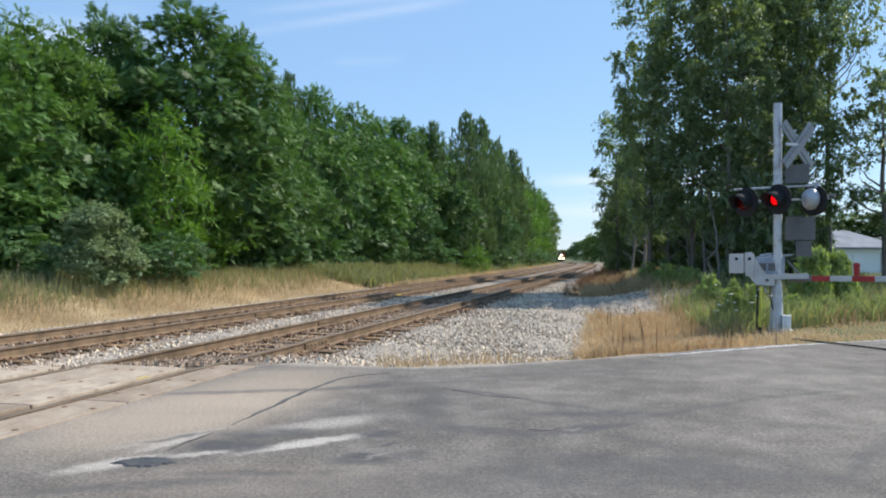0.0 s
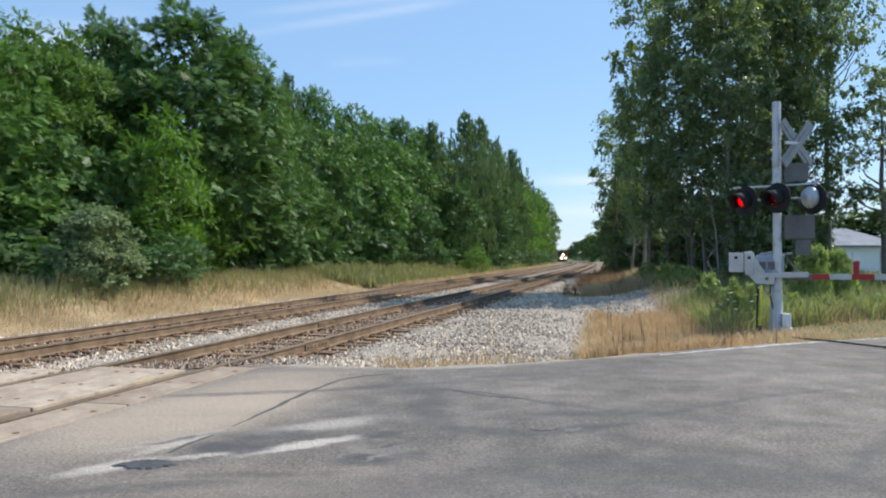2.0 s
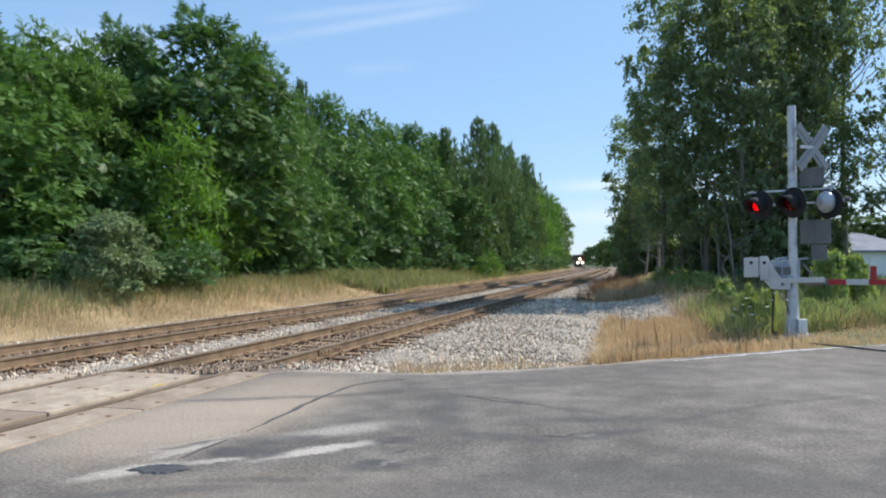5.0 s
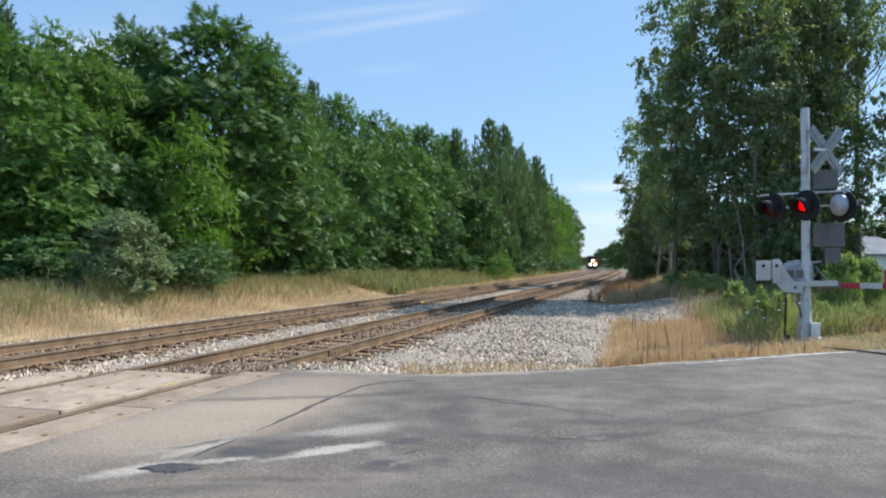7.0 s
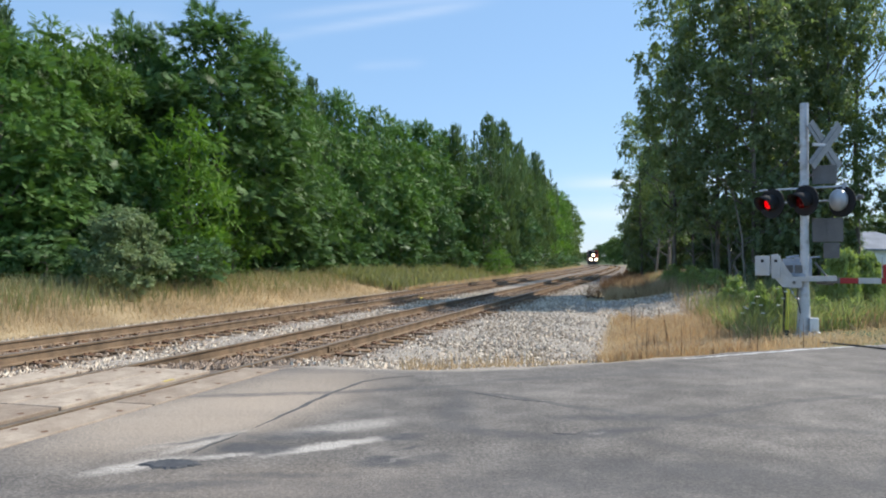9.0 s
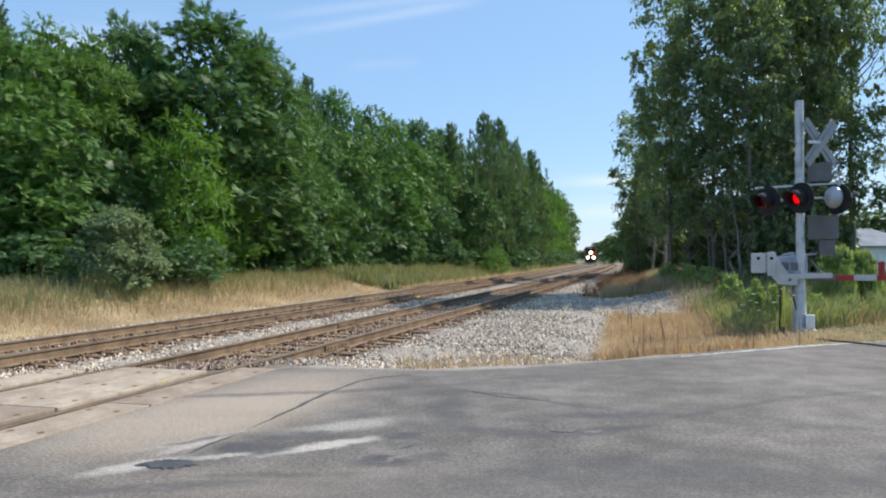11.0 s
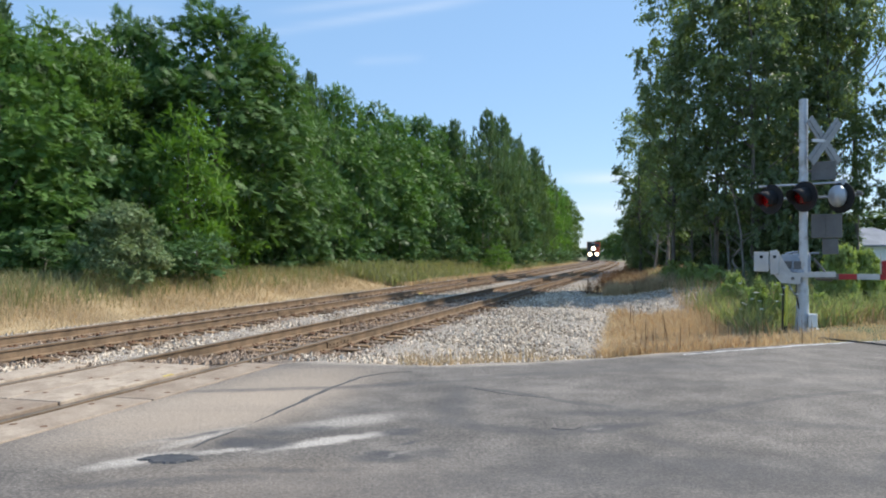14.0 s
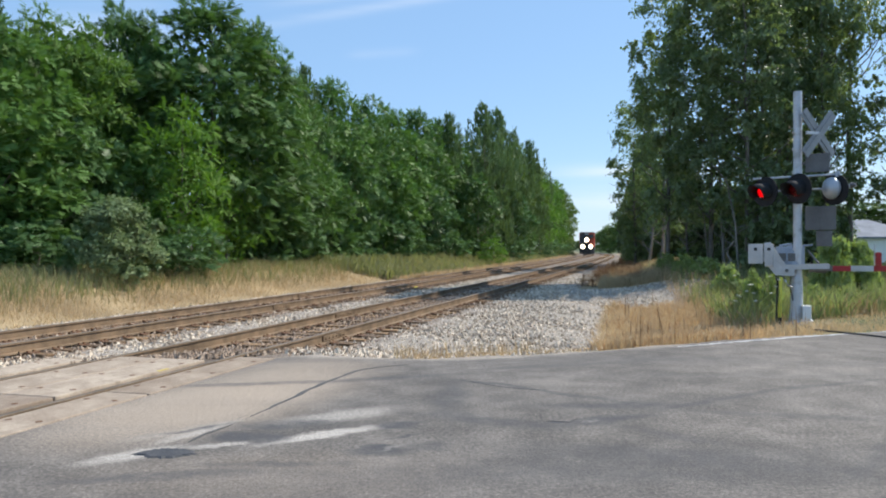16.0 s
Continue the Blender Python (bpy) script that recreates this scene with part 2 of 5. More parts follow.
def road_material():
    m, nt, b, geo = start("old_asphalt", 0.82)
    co = nt.nodes.new("ShaderNodeTexCoord").outputs["Object"]
    wob = nt.nodes.new("ShaderNodeTexNoise")
    wob.inputs["Scale"].default_value, wob.inputs["Detail"].default_value = 2.2, 6.0
    link(nt, co, wob.inputs["Vector"])
    off = nt.nodes.new("ShaderNodeVectorMath")
    off.operation = "MULTIPLY_ADD"
    link(nt, wob.outputs["Color"], off.inputs[0])
    off.inputs[1].default_value, off.inputs[2].default_value = (0.24, 0.24, 0.0), (-0.18, -0.18, 0.0)
    add = nt.nodes.new("ShaderNodeVectorMath")
    link(nt, co, add.inputs[0])
    link(nt, off.outputs[0], add.inputs[1])
    wob2 = nt.nodes.new("ShaderNodeTexNoise")
    wob2.inputs["Scale"].default_value, wob2.inputs["Detail"].default_value = 11.0, 4.0
    link(nt, co, wob2.inputs["Vector"])
    off2 = nt.nodes.new("ShaderNodeVectorMath")
    off2.operation = "MULTIPLY_ADD"
    link(nt, wob2.outputs["Color"], off2.inputs[0])
    off2.inputs[1].default_value = (0.12, 0.12, 0.0)
    link(nt, add.outputs[0], off2.inputs[2])
    xy = off2.outputs[0]
    big, mid, grit = noise_node(nt, co, 0.35), noise_node(nt, co, 2.4, 6.0), noise_node(nt, co, 30.0, 6.0, 0.8)
    f = math_node(nt, "ADD", math_node(nt, "MULTIPLY", big, 0.2), math_node(nt, "MULTIPLY", mid, 0.22))
    f = math_node(nt, "ADD", f, math_node(nt, "MULTIPLY", grit, 0.58))
    col = ramp_node(nt, f, [(0.40, (0.052, 0.046, 0.041)), (0.5, (0.131, 0.117, 0.103)), (0.60, (0.265, 0.238, 0.208))])
    # the stains are worn through in small patches
    worn = ramp_node(nt, noise_node(nt, co, 7.0, 6.0, 0.7), [(0.38, (0.50, 0.50, 0.50)), (0.58, (1.0, 1.0, 1.0))])
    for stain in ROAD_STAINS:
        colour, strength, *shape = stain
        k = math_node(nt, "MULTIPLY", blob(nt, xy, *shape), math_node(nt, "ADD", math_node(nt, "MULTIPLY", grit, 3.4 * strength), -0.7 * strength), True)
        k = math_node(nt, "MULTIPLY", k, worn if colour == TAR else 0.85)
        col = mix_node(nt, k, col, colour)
    # tyre tracks along the road
    st = nt.nodes.new("ShaderNodeMapping")
    st.inputs["Rotation"].default_value = (0, 0, radians(-20))
    st.inputs["Scale"].default_value = (0.12, 1.6, 1.0)
    link(nt, xy, st.inputs["Vector"])
    tr = ramp_node(nt, noise_node(nt, st.outputs[0], 1.0, 3.0), [(0.5, (0, 0, 0)), (0.72, (1, 1, 1))])
    col = mix_node(nt, math_node(nt, "MULTIPLY", tr, 0.2), col, (0.10, 0.099, 0.10))
    # pale and dark chips of the worn surface
    chips = ramp_node(nt, noise_node(nt, co, 62.0, 3.0, 0.7), [(0.36, (0.66, 0.66, 0.66)), (0.5, (0.99, 0.99, 0.99)), (0.64, (1.38, 1.36, 1.33))])
    col = mix_node(nt, 1.0, col, chips, "MULTIPLY")
    link(nt, col, b.inputs["Base Color"])
    bump(nt, b, grit, 0.5, 0.006)
    return m


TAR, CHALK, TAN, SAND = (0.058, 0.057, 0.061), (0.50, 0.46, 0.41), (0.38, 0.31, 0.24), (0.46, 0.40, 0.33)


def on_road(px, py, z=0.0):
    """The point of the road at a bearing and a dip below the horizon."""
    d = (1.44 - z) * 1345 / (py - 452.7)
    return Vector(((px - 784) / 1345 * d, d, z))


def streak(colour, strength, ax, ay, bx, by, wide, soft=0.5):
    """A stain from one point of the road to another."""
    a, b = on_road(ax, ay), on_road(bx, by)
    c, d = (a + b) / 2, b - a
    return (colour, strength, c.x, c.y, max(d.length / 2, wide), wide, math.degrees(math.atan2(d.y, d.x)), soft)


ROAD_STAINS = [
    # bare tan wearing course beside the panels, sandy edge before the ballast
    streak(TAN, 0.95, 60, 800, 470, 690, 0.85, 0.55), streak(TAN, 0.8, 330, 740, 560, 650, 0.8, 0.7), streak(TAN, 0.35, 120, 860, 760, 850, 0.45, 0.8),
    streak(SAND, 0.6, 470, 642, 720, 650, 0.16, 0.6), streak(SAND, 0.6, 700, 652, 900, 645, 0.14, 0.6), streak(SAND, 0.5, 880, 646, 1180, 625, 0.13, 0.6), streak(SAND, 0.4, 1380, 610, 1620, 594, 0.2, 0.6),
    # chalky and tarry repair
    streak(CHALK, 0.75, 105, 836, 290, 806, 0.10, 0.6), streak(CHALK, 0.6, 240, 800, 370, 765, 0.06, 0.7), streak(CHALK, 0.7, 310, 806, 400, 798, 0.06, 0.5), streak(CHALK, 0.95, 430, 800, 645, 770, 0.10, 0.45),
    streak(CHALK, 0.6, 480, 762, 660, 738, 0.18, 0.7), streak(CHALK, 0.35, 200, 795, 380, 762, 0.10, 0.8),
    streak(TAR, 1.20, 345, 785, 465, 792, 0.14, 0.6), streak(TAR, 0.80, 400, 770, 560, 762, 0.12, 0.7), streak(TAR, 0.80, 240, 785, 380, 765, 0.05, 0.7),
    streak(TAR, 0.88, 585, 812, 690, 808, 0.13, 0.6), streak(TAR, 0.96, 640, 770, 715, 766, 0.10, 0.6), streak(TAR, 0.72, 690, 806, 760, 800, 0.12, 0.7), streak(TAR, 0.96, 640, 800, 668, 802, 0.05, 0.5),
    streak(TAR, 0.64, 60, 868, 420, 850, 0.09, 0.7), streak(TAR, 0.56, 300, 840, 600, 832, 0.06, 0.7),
    # broad, soft darkening across the near part of the road
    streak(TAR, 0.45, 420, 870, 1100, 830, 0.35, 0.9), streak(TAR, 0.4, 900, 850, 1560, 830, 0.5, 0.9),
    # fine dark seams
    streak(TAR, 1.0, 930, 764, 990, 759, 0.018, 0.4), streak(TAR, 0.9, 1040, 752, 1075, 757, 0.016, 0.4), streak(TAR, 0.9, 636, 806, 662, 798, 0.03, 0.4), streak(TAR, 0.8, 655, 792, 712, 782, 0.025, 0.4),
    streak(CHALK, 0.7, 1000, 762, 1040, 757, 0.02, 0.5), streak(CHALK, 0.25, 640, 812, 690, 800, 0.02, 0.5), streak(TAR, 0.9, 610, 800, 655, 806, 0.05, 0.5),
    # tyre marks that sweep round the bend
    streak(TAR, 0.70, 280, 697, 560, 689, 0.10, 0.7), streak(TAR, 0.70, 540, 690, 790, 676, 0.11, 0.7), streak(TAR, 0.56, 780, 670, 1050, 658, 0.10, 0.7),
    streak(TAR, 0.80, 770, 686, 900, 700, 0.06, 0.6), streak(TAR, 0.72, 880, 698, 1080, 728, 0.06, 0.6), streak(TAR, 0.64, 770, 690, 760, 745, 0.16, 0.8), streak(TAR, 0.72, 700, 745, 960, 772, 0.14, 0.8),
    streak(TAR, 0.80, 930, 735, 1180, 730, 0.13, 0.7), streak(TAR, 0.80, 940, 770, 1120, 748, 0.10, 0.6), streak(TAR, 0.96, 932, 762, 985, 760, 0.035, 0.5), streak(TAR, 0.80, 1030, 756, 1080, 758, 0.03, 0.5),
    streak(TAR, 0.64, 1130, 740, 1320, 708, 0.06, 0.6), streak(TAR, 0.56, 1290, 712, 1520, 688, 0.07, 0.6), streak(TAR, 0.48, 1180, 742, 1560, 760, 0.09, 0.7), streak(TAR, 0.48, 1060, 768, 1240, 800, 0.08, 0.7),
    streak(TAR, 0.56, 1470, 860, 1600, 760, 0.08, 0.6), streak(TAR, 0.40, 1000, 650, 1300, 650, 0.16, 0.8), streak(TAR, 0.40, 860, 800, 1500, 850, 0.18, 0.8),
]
M_ROAD = road_material()


# ---- building helpers ----
def mesh_of(name, verts, faces, mats, smooth=False, idx=None):
    me = bpy.data.meshes.new(name)
    me.from_pydata(verts, [], faces)
    for mt in mats if isinstance(mats, (list, tuple)) else [mats]:
        me.materials.append(mt)
    if idx is not None:
        me.polygons.foreach_set("material_index", idx)
    if smooth:
        me.polygons.foreach_set("use_smooth", [True] * len(me.polygons))
    me.update()
    return me


def part(name, data, parent, label="", m=None):
    """Links a mesh, or a bmesh with its material, as one object under a thing or a part."""
    if isinstance(data, tuple):
        bm, mt = data
        me = bpy.data.meshes.new(name)
        bm.to_mesh(me)
        bm.free()
        me.materials.append(mt)
        data = me
    ob = new(name, data)
    ob.parent = parent
    if m is not None:
        ob.matrix_basis = m
    return tagged(ob, label)


def thing(name, m, label, category, group="", kind=""):
    ob = new(name)
    ob.empty_display_size = 0.2
    ob.matrix_basis = m
    return tagged(ob, label, category, group, kind)


def box(bm, x0, x1, y0, y1, z0, z1, bevel=0.0):
    m = Matrix.LocRotScale(((x0 + x1) / 2, (y0 + y1) / 2, (z0 + z1) / 2), None, (x1 - x0, y1 - y0, z1 - z0))
    r = bmesh.ops.create_cube(bm, size=1.0, matrix=m)
    if bevel:
        es = list({e for v in r["verts"] for e in v.link_edges})
        bmesh.ops.bevel(bm, geom=es, offset=bevel, segments=2, affect="EDGES", profile=0.6)
    return bm


def rod(bm, a, b, r0, r1=None, seg=12, caps=True):
    a, b = Vector(a), Vector(b)
    d = b - a
    m = Matrix.Translation((a + b) / 2) @ d.to_track_quat("Z", "Y").to_matrix().to_4x4()
    bmesh.ops.create_cone(bm, cap_ends=caps, segments=seg, radius1=r0, radius2=r0 if r1 is None else r1, depth=d.length, matrix=m)
    return bm


def tube(points, radii, seg=7):
    """Rings along a bent line, closed at the tip."""
    vs, fs = [], []
    pts = [Vector(p) for p in points]
    for i, (p, r) in enumerate(zip(pts, radii)):
        d = (pts[min(i + 1, len(pts) - 1)] - pts[max(i - 1, 0)]).normalized()
        s = d.orthogonal().normalized() if abs(d.z) < 0.9 else d.cross(Vector((0, 1, 0))).normalized()
        t = d.cross(s)
        for k in range(seg):
            a = 2 * math.pi * k / seg
            vs.append(p + (s * math.cos(a) + t * math.sin(a)) * r)
        if i:
            for k in range(seg):
                n = (k + 1) % seg
                fs.append(((i - 1) * seg + k, (i - 1) * seg + n, i * seg + n, i * seg + k))
    return vs, fs


def join(lists):
    vs, fs = [], []
    for v, f in lists:
        o = len(vs)
        vs += [tuple(p) for p in v]
        fs += [tuple(i + o for i in q) for q in f]
    return vs, fs


# ---- the lie of the land ----
SPACING, GAUGE = 4.15, 0.785          # between the two tracks; half the distance of the rail heads


def track_x(y):
    """Centre line of the near track: it bends gently to the left with the distance."""
    t = np.clip((np.asarray(y, float) - 40) / 110, 0.0, 1.0)
    far = np.clip((np.asarray(y, float) - 110) / 233, 0.0, 2.0)
    return -6.603 + 0.0581 * y + 73.06 * (1 - np.exp(-np.maximum(y, -60.0) / 337.3)) + 0.8 * t * t * (3 - 2 * t) - 3.1 * far ** 2


def track_slope(y):
    return (track_x(y + 0.5) - track_x(y - 0.5))


def grade(y):
    """The line falls a little beyond a low crest."""
    t = np.clip((np.asarray(y, float) - 110) / 235, 0.0, 1.4)
    return -1.45 * t ** 1.4


def along(y, u):
    """The point at y along the near track, u metres to the right of its centre line."""
    s = track_slope(y)
    k = np.hypot(1.0, s)
    return track_x(y) + u / k, y - u * s / k


def side(x, y):
    return (x - track_x(y)) / np.hypot(1.0, track_slope(y))


EDGE_X = [-60.0, -12.0, -5.4, -2.6, -0.7, 1.85, 4.1, 7.4, 14.0, 60.0, 400.0]
EDGE_Y = [-14.0, 6.3, 9.25, 10.45, 9.75, 10.5, 11.75, 12.95, 15.3, 31.0, 150.0]


def road_edge(x):
    return np.interp(x, EDGE_X, EDGE_Y)


def smooth(a, b, v):
    t = np.clip((v - a) / (b - a), 0.0, 1.0)
    return t * t * (3 - 2 * t)


def bed(u):
    """Where the ballast is filled up to the ties: between the rails of both tracks."""
    return np.maximum(1 - smooth(0.75, 1.0, np.abs(u)), 1 - smooth(0.75, 1.0, np.abs(u + SPACING)))


def ground_z(x, y):
    u = side(x, y)
    z = -0.23 + 0.022 * bed(u) - 0.16 * smooth(2.2, 5.5, u) + 0.26 * smooth(6.5, 11, u)
    z = z - 0.30 * smooth(-6.6, -8.2, u) + 0.95 * smooth(-8.5, -13.5, u)
    # grassy bank behind the heap of ballast, and the heap
    z = z + 0.5 * smooth(4.4, 6.6, u) * (1 - smooth(12, 16, u)) * smooth(28.0, 32.0, y) * (1 - smooth(50, 75, y))
    z = z + 0.62 * np.exp(-((x - 7.9) / 2.7) ** 2 - ((y - 26.6) / 1.5) ** 2) + 0.25 * np.exp(-((x - 4.6) / 1.6) ** 2 - ((y - 25.4) / 1.0) ** 2)
    z = z + grade(y)
    e = y - road_edge(x)
    z = -0.05 + (z + 0.05) * smooth(0.1, 2.6, e)
    return np.where(e < -0.25, -0.16, z)


def gravel_share(x, y):
    u = side(x, y)
    right = np.interp(y, [8, 10.5, 13, 18, 22, 25, 31], [5.5, 5.45, 5.25, 4.85, 4.7, 4.4, 3.1])
    g = smooth(-7.6, -6.9, u) * (1 - smooth(right - 0.25, right + 0.25, u))
    g = np.maximum(g, 0.9 * np.exp(-((x - 5.4) / 0.95) ** 4 - ((y - 14.35 - 0.3 * (x - 5.4)) / 0.22) ** 4))
    return np.maximum(g, np.exp(-((x - 7.4) / 3.5) ** 4 - ((y - 25.9) / 2.9) ** 4))


def build_ground():
    def steps(lo, hi, a, b, fine):
        mid = list(np.arange(a, b + 1e-6, fine))
        left, right, s = [], [], fine
        p = a
        while p > lo:
            s *= 1.22
            p -= s
            left.append(p)
        s, p = fine, b
        while p < hi:
            s *= 1.22
            p += s
            right.append(p)
        return np.array(left[::-1] + mid + right)
    xs, ys = steps(-2500, 2500, -26, 24, 0.33), steps(-2000, 4000, 8, 42, 0.33)
    X, Y = np.meshgrid(xs, ys)
    Z = ground_z(X, Y) + 0.03 * np.sin(X * 1.3 + Y * 0.7) * np.cos(Y * 0.9 - X * 0.4)
    nx = len(xs)
    verts = np.stack([X, Y, Z], -1).reshape(-1, 3)
    i = (np.arange(len(ys) - 1)[:, None] * nx + np.arange(nx - 1)[None]).ravel()
    faces = np.stack([i, i + 1, i + nx + 1, i + nx], 1)
    me = mesh_of("ground", verts.tolist(), faces.tolist(), M_GROUND, True)
    u = side(X, Y)
    green = np.maximum(smooth(7.5, 10.0, u), smooth(-12.0, -14.0, u))
    # brake dust and rust between the rails; the whole bed browner with distance
    inside = np.maximum(1 - smooth(1.2, 1.7, np.abs(u)), 1 - smooth(1.2, 1.7, np.abs(u + SPACING)))
    bed_brown = np.clip(0.7 * inside + 0.62 * smooth(30, 75, Y), 0.0, 0.85)
    for nm, val in (("green", green), ("gravel", gravel_share(X, Y)), ("bed_brown", bed_brown)):
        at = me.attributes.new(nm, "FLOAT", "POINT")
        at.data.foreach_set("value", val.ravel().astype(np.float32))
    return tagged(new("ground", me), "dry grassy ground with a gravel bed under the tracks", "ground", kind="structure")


build_ground()


def cross_y(x, u):
    """Where the line u metres beside the near track meets x."""
    lo, hi = -80.0, 400.0
    for _ in range(40):
        mid = (lo + hi) / 2
        lo, hi = (mid, hi) if side(x, mid) > u else (lo, mid)
    return lo


def build_road(name, u_left, u_right, label):
    xs = np.arange(-26, 40, 0.4)
    bm = bmesh.new()
    far, near = [], []
    for x in xs:
        top = min(float(road_edge(x)) + 0.05 * math.sin(x * 5.1) + 0.03 * math.sin(x * 13.7), cross_y(x, u_left))
        low = -30.0 if u_right is None else cross_y(x, u_right)
        if top > low + 0.02:
            far.append(bm.verts.new((x, top, 0.0)))
            near.append(bm.verts.new((x, low, 0.0)))
    for i in range(len(far) - 1):
        bm.faces.new((near[i], near[i + 1], far[i + 1], far[i]))
    r = bmesh.ops.extrude_face_region(bm, geom=bm.faces[:])
    bmesh.ops.translate(bm, verts=[v for v in r["geom"] if isinstance(v, bmesh.types.BMVert)], vec=(0, 0, -0.14))
    bmesh.ops.recalc_face_normals(bm, faces=bm.faces[:])
    return tagged(part(name, (bm, M_ROAD), None), label, "road", kind="structure")


ROAD = build_road("road", 1.46, None, "worn grey asphalt road with patches and tar cracks")
build_road("road_between_tracks", -2.69, -1.46, "asphalt strip between the two tracks")
build_road("road_beyond_tracks", -60.0, -5.61, "asphalt road beyond the tracks")


# ---- the two railway tracks ----
RAIL = [(-0.07, -0.18), (0.07, -0.18), (0.07, -0.165), (0.012, -0.145), (0.012, -0.04), (0.036, -0.03), (0.036, -0.006), (0.026, 0.0),
        (-0.026, 0.0), (-0.036, -0.006), (-0.036, -0.03), (-0.012, -0.04), (-0.012, -0.145), (-0.07, -0.165)]


def sweep(profile, u, ys, mats, top_edges=()):
    """A profile carried along the near track's line at u."""
    vs, fs, ix = [], [], []
    n = len(profile)
    for i, y in enumerate(ys):
        for du, z in profile:
            px, py = along(y, u + du)
            vs.append((px, py, z + float(grade(y))))
        if i:
            for k in range(n):
                fs.append(((i - 1) * n + k, (i - 1) * n + (k + 1) % n, i * n + (k + 1) % n, i * n + k))
                ix.append(1 if k in top_edges else 0)
    fs += [tuple(range(n))[::-1], tuple(range((len(ys) - 1) * n, len(ys) * n))]
    ix += [0, 0]
    return mesh_of("rail", vs, fs, mats, False, ix)


RAIL_YS = list(np.arange(-12, 60, 1.5)) + list(np.arange(60, 640, 10.0))


def tie_mesh(seed):
    rnd = random.Random(seed)
    bm = bmesh.new()
    box(bm, -1.3, 1.3, -0.115, 0.115, -0.36, -0.184, 0.012)
    for v in bm.verts:
        v.co += Vector((rnd.uniform(-0.02, 0.02), rnd.uniform(-0.008, 0.008), rnd.uniform(-0.008, 0.004)))
    me = bpy.data.meshes.new("tie")
    bm.to_mesh(me)
    bm.free()
    me.materials.append(M_TIE)
    return me


def plate_mesh():
    bm = bmesh.new()
    box(bm, -0.19, 0.19, -0.1, 0.1, -0.190, -0.172)
    for sx in (-0.1, 0.1):
        for sy in (-0.06, 0.06):
            box(bm, sx - 0.016, sx + 0.016, sy - 0.016, sy + 0.016, -0.176, -0.148)
    me = bpy.data.meshes.new("tie_plate")
    bm.to_mesh(me)
    bm.free()
    me.materials.append(M_PLATE)
    return me


TIES = [tie_mesh(k) for k in range(5)]
PLATE = plate_mesh()


def build_track(name, u, y_from, label):
    tr = thing(name, Matrix(), label, "railway track", "railway tracks", "structure")
    for s in (-1, 1):
        part("rail", sweep(RAIL, u + s * GAUGE, RAIL_YS, [M_RAIL, M_RAILTOP], (6, 7, 8)), tr, "rusty steel rail with a worn head")
    rnd = random.Random(int(u * 10) + 70)
    y, n, far = y_from, 0, []
    while y < 330:
        px, py = along(y, u + rnd.uniform(-0.05, 0.05))
        turn = -math.degrees(math.atan(track_slope(y))) + rnd.uniform(-1.2, 1.2)
        m = pose(px, py, rnd.uniform(-0.012, 0.004) + float(grade(y)), 0, 0, turn)
        if n < 190:
            part("tie", TIES[n % 5], tr, "", m)
            if n < 90:
                for s in (-1, 1):
                    part("tie_plate", PLATE, tr, "", m @ pose(s * GAUGE, 0, 0))
        else:
            far.append(m)
        n += 1
        y += 0.52
    plain = [Vector((sx, sy, sz)) for sx in (-1.3, 1.3) for sy in (-0.115, 0.115) for sz in (-0.36, -0.186)]
    sides = [(0, 1, 3, 2), (4, 6, 7, 5), (0, 4, 5, 1), (2, 3, 7, 6), (1, 5, 7, 3)]
    rest = join([([m @ v for v in plain], sides) for m in far])
    tagged(part("ties", mesh_of("ties", *rest, M_TIE), tr), kind="stuff")
    return tr


NEAR = build_track("track_near", 0.0, 9.6, "rusty main track with dark wooden ties in ballast")
FAR = build_track("track_far", -SPACING, 11.0, "rusty second track with dark wooden ties in ballast")


# concrete crossing panels on the near track, cut along the road's edge
def panel(name, u0, u1, y0, y1, holes):
    bm = bmesh.new()
    a, b = along((y0 + y1) / 2, (u0 + u1) / 2), track_slope((y0 + y1) / 2)
    m = pose(a[0], a[1], 0, 0, 0, -math.degrees(math.atan(b)))
    w, l = u1 - u0, (y1 - y0) * math.hypot(1, b)
    box(bm, -w / 2, w / 2, -l / 2, l / 2, -0.2, 0.008, 0.012)
    ob = part(name, (bm, M_CONCRETE), CROSSING, "", m)
    for hx in holes:
        for hy in (-0.36, 0.0, 0.36):
            hb = bmesh.new()
            rod(hb, (hx * w, hy * l, 0.004), (hx * w, hy * l, 0.0115), 0.034, 0.03, 10)
            part("bolt_recess", (hb, M_PLATE), ob, "dark bolt head")
    return ob


CROSSING = thing("level_crossing_deck", Matrix(), "pale worn concrete crossing panels along the rails", "crossing panels", "", "structure")
for k in range(6):
    y1 = 10.25 - k * 2.44
    panel("panel", 0.93, 1.44, y1 - 2.42, y1 + 0.0, (-0.32, 0.3))
    y1 -= 0.35
    for lo, hi in ((-0.64, -0.01), (0.01, 0.64)):
        panel("panel", lo, hi, y1 - 2.42, y1, (-0.33, 0.33))
    y1 -= 0.35
    panel("panel", -1.44, -0.93, y1 - 2.42, y1, (-0.32, 0.3))


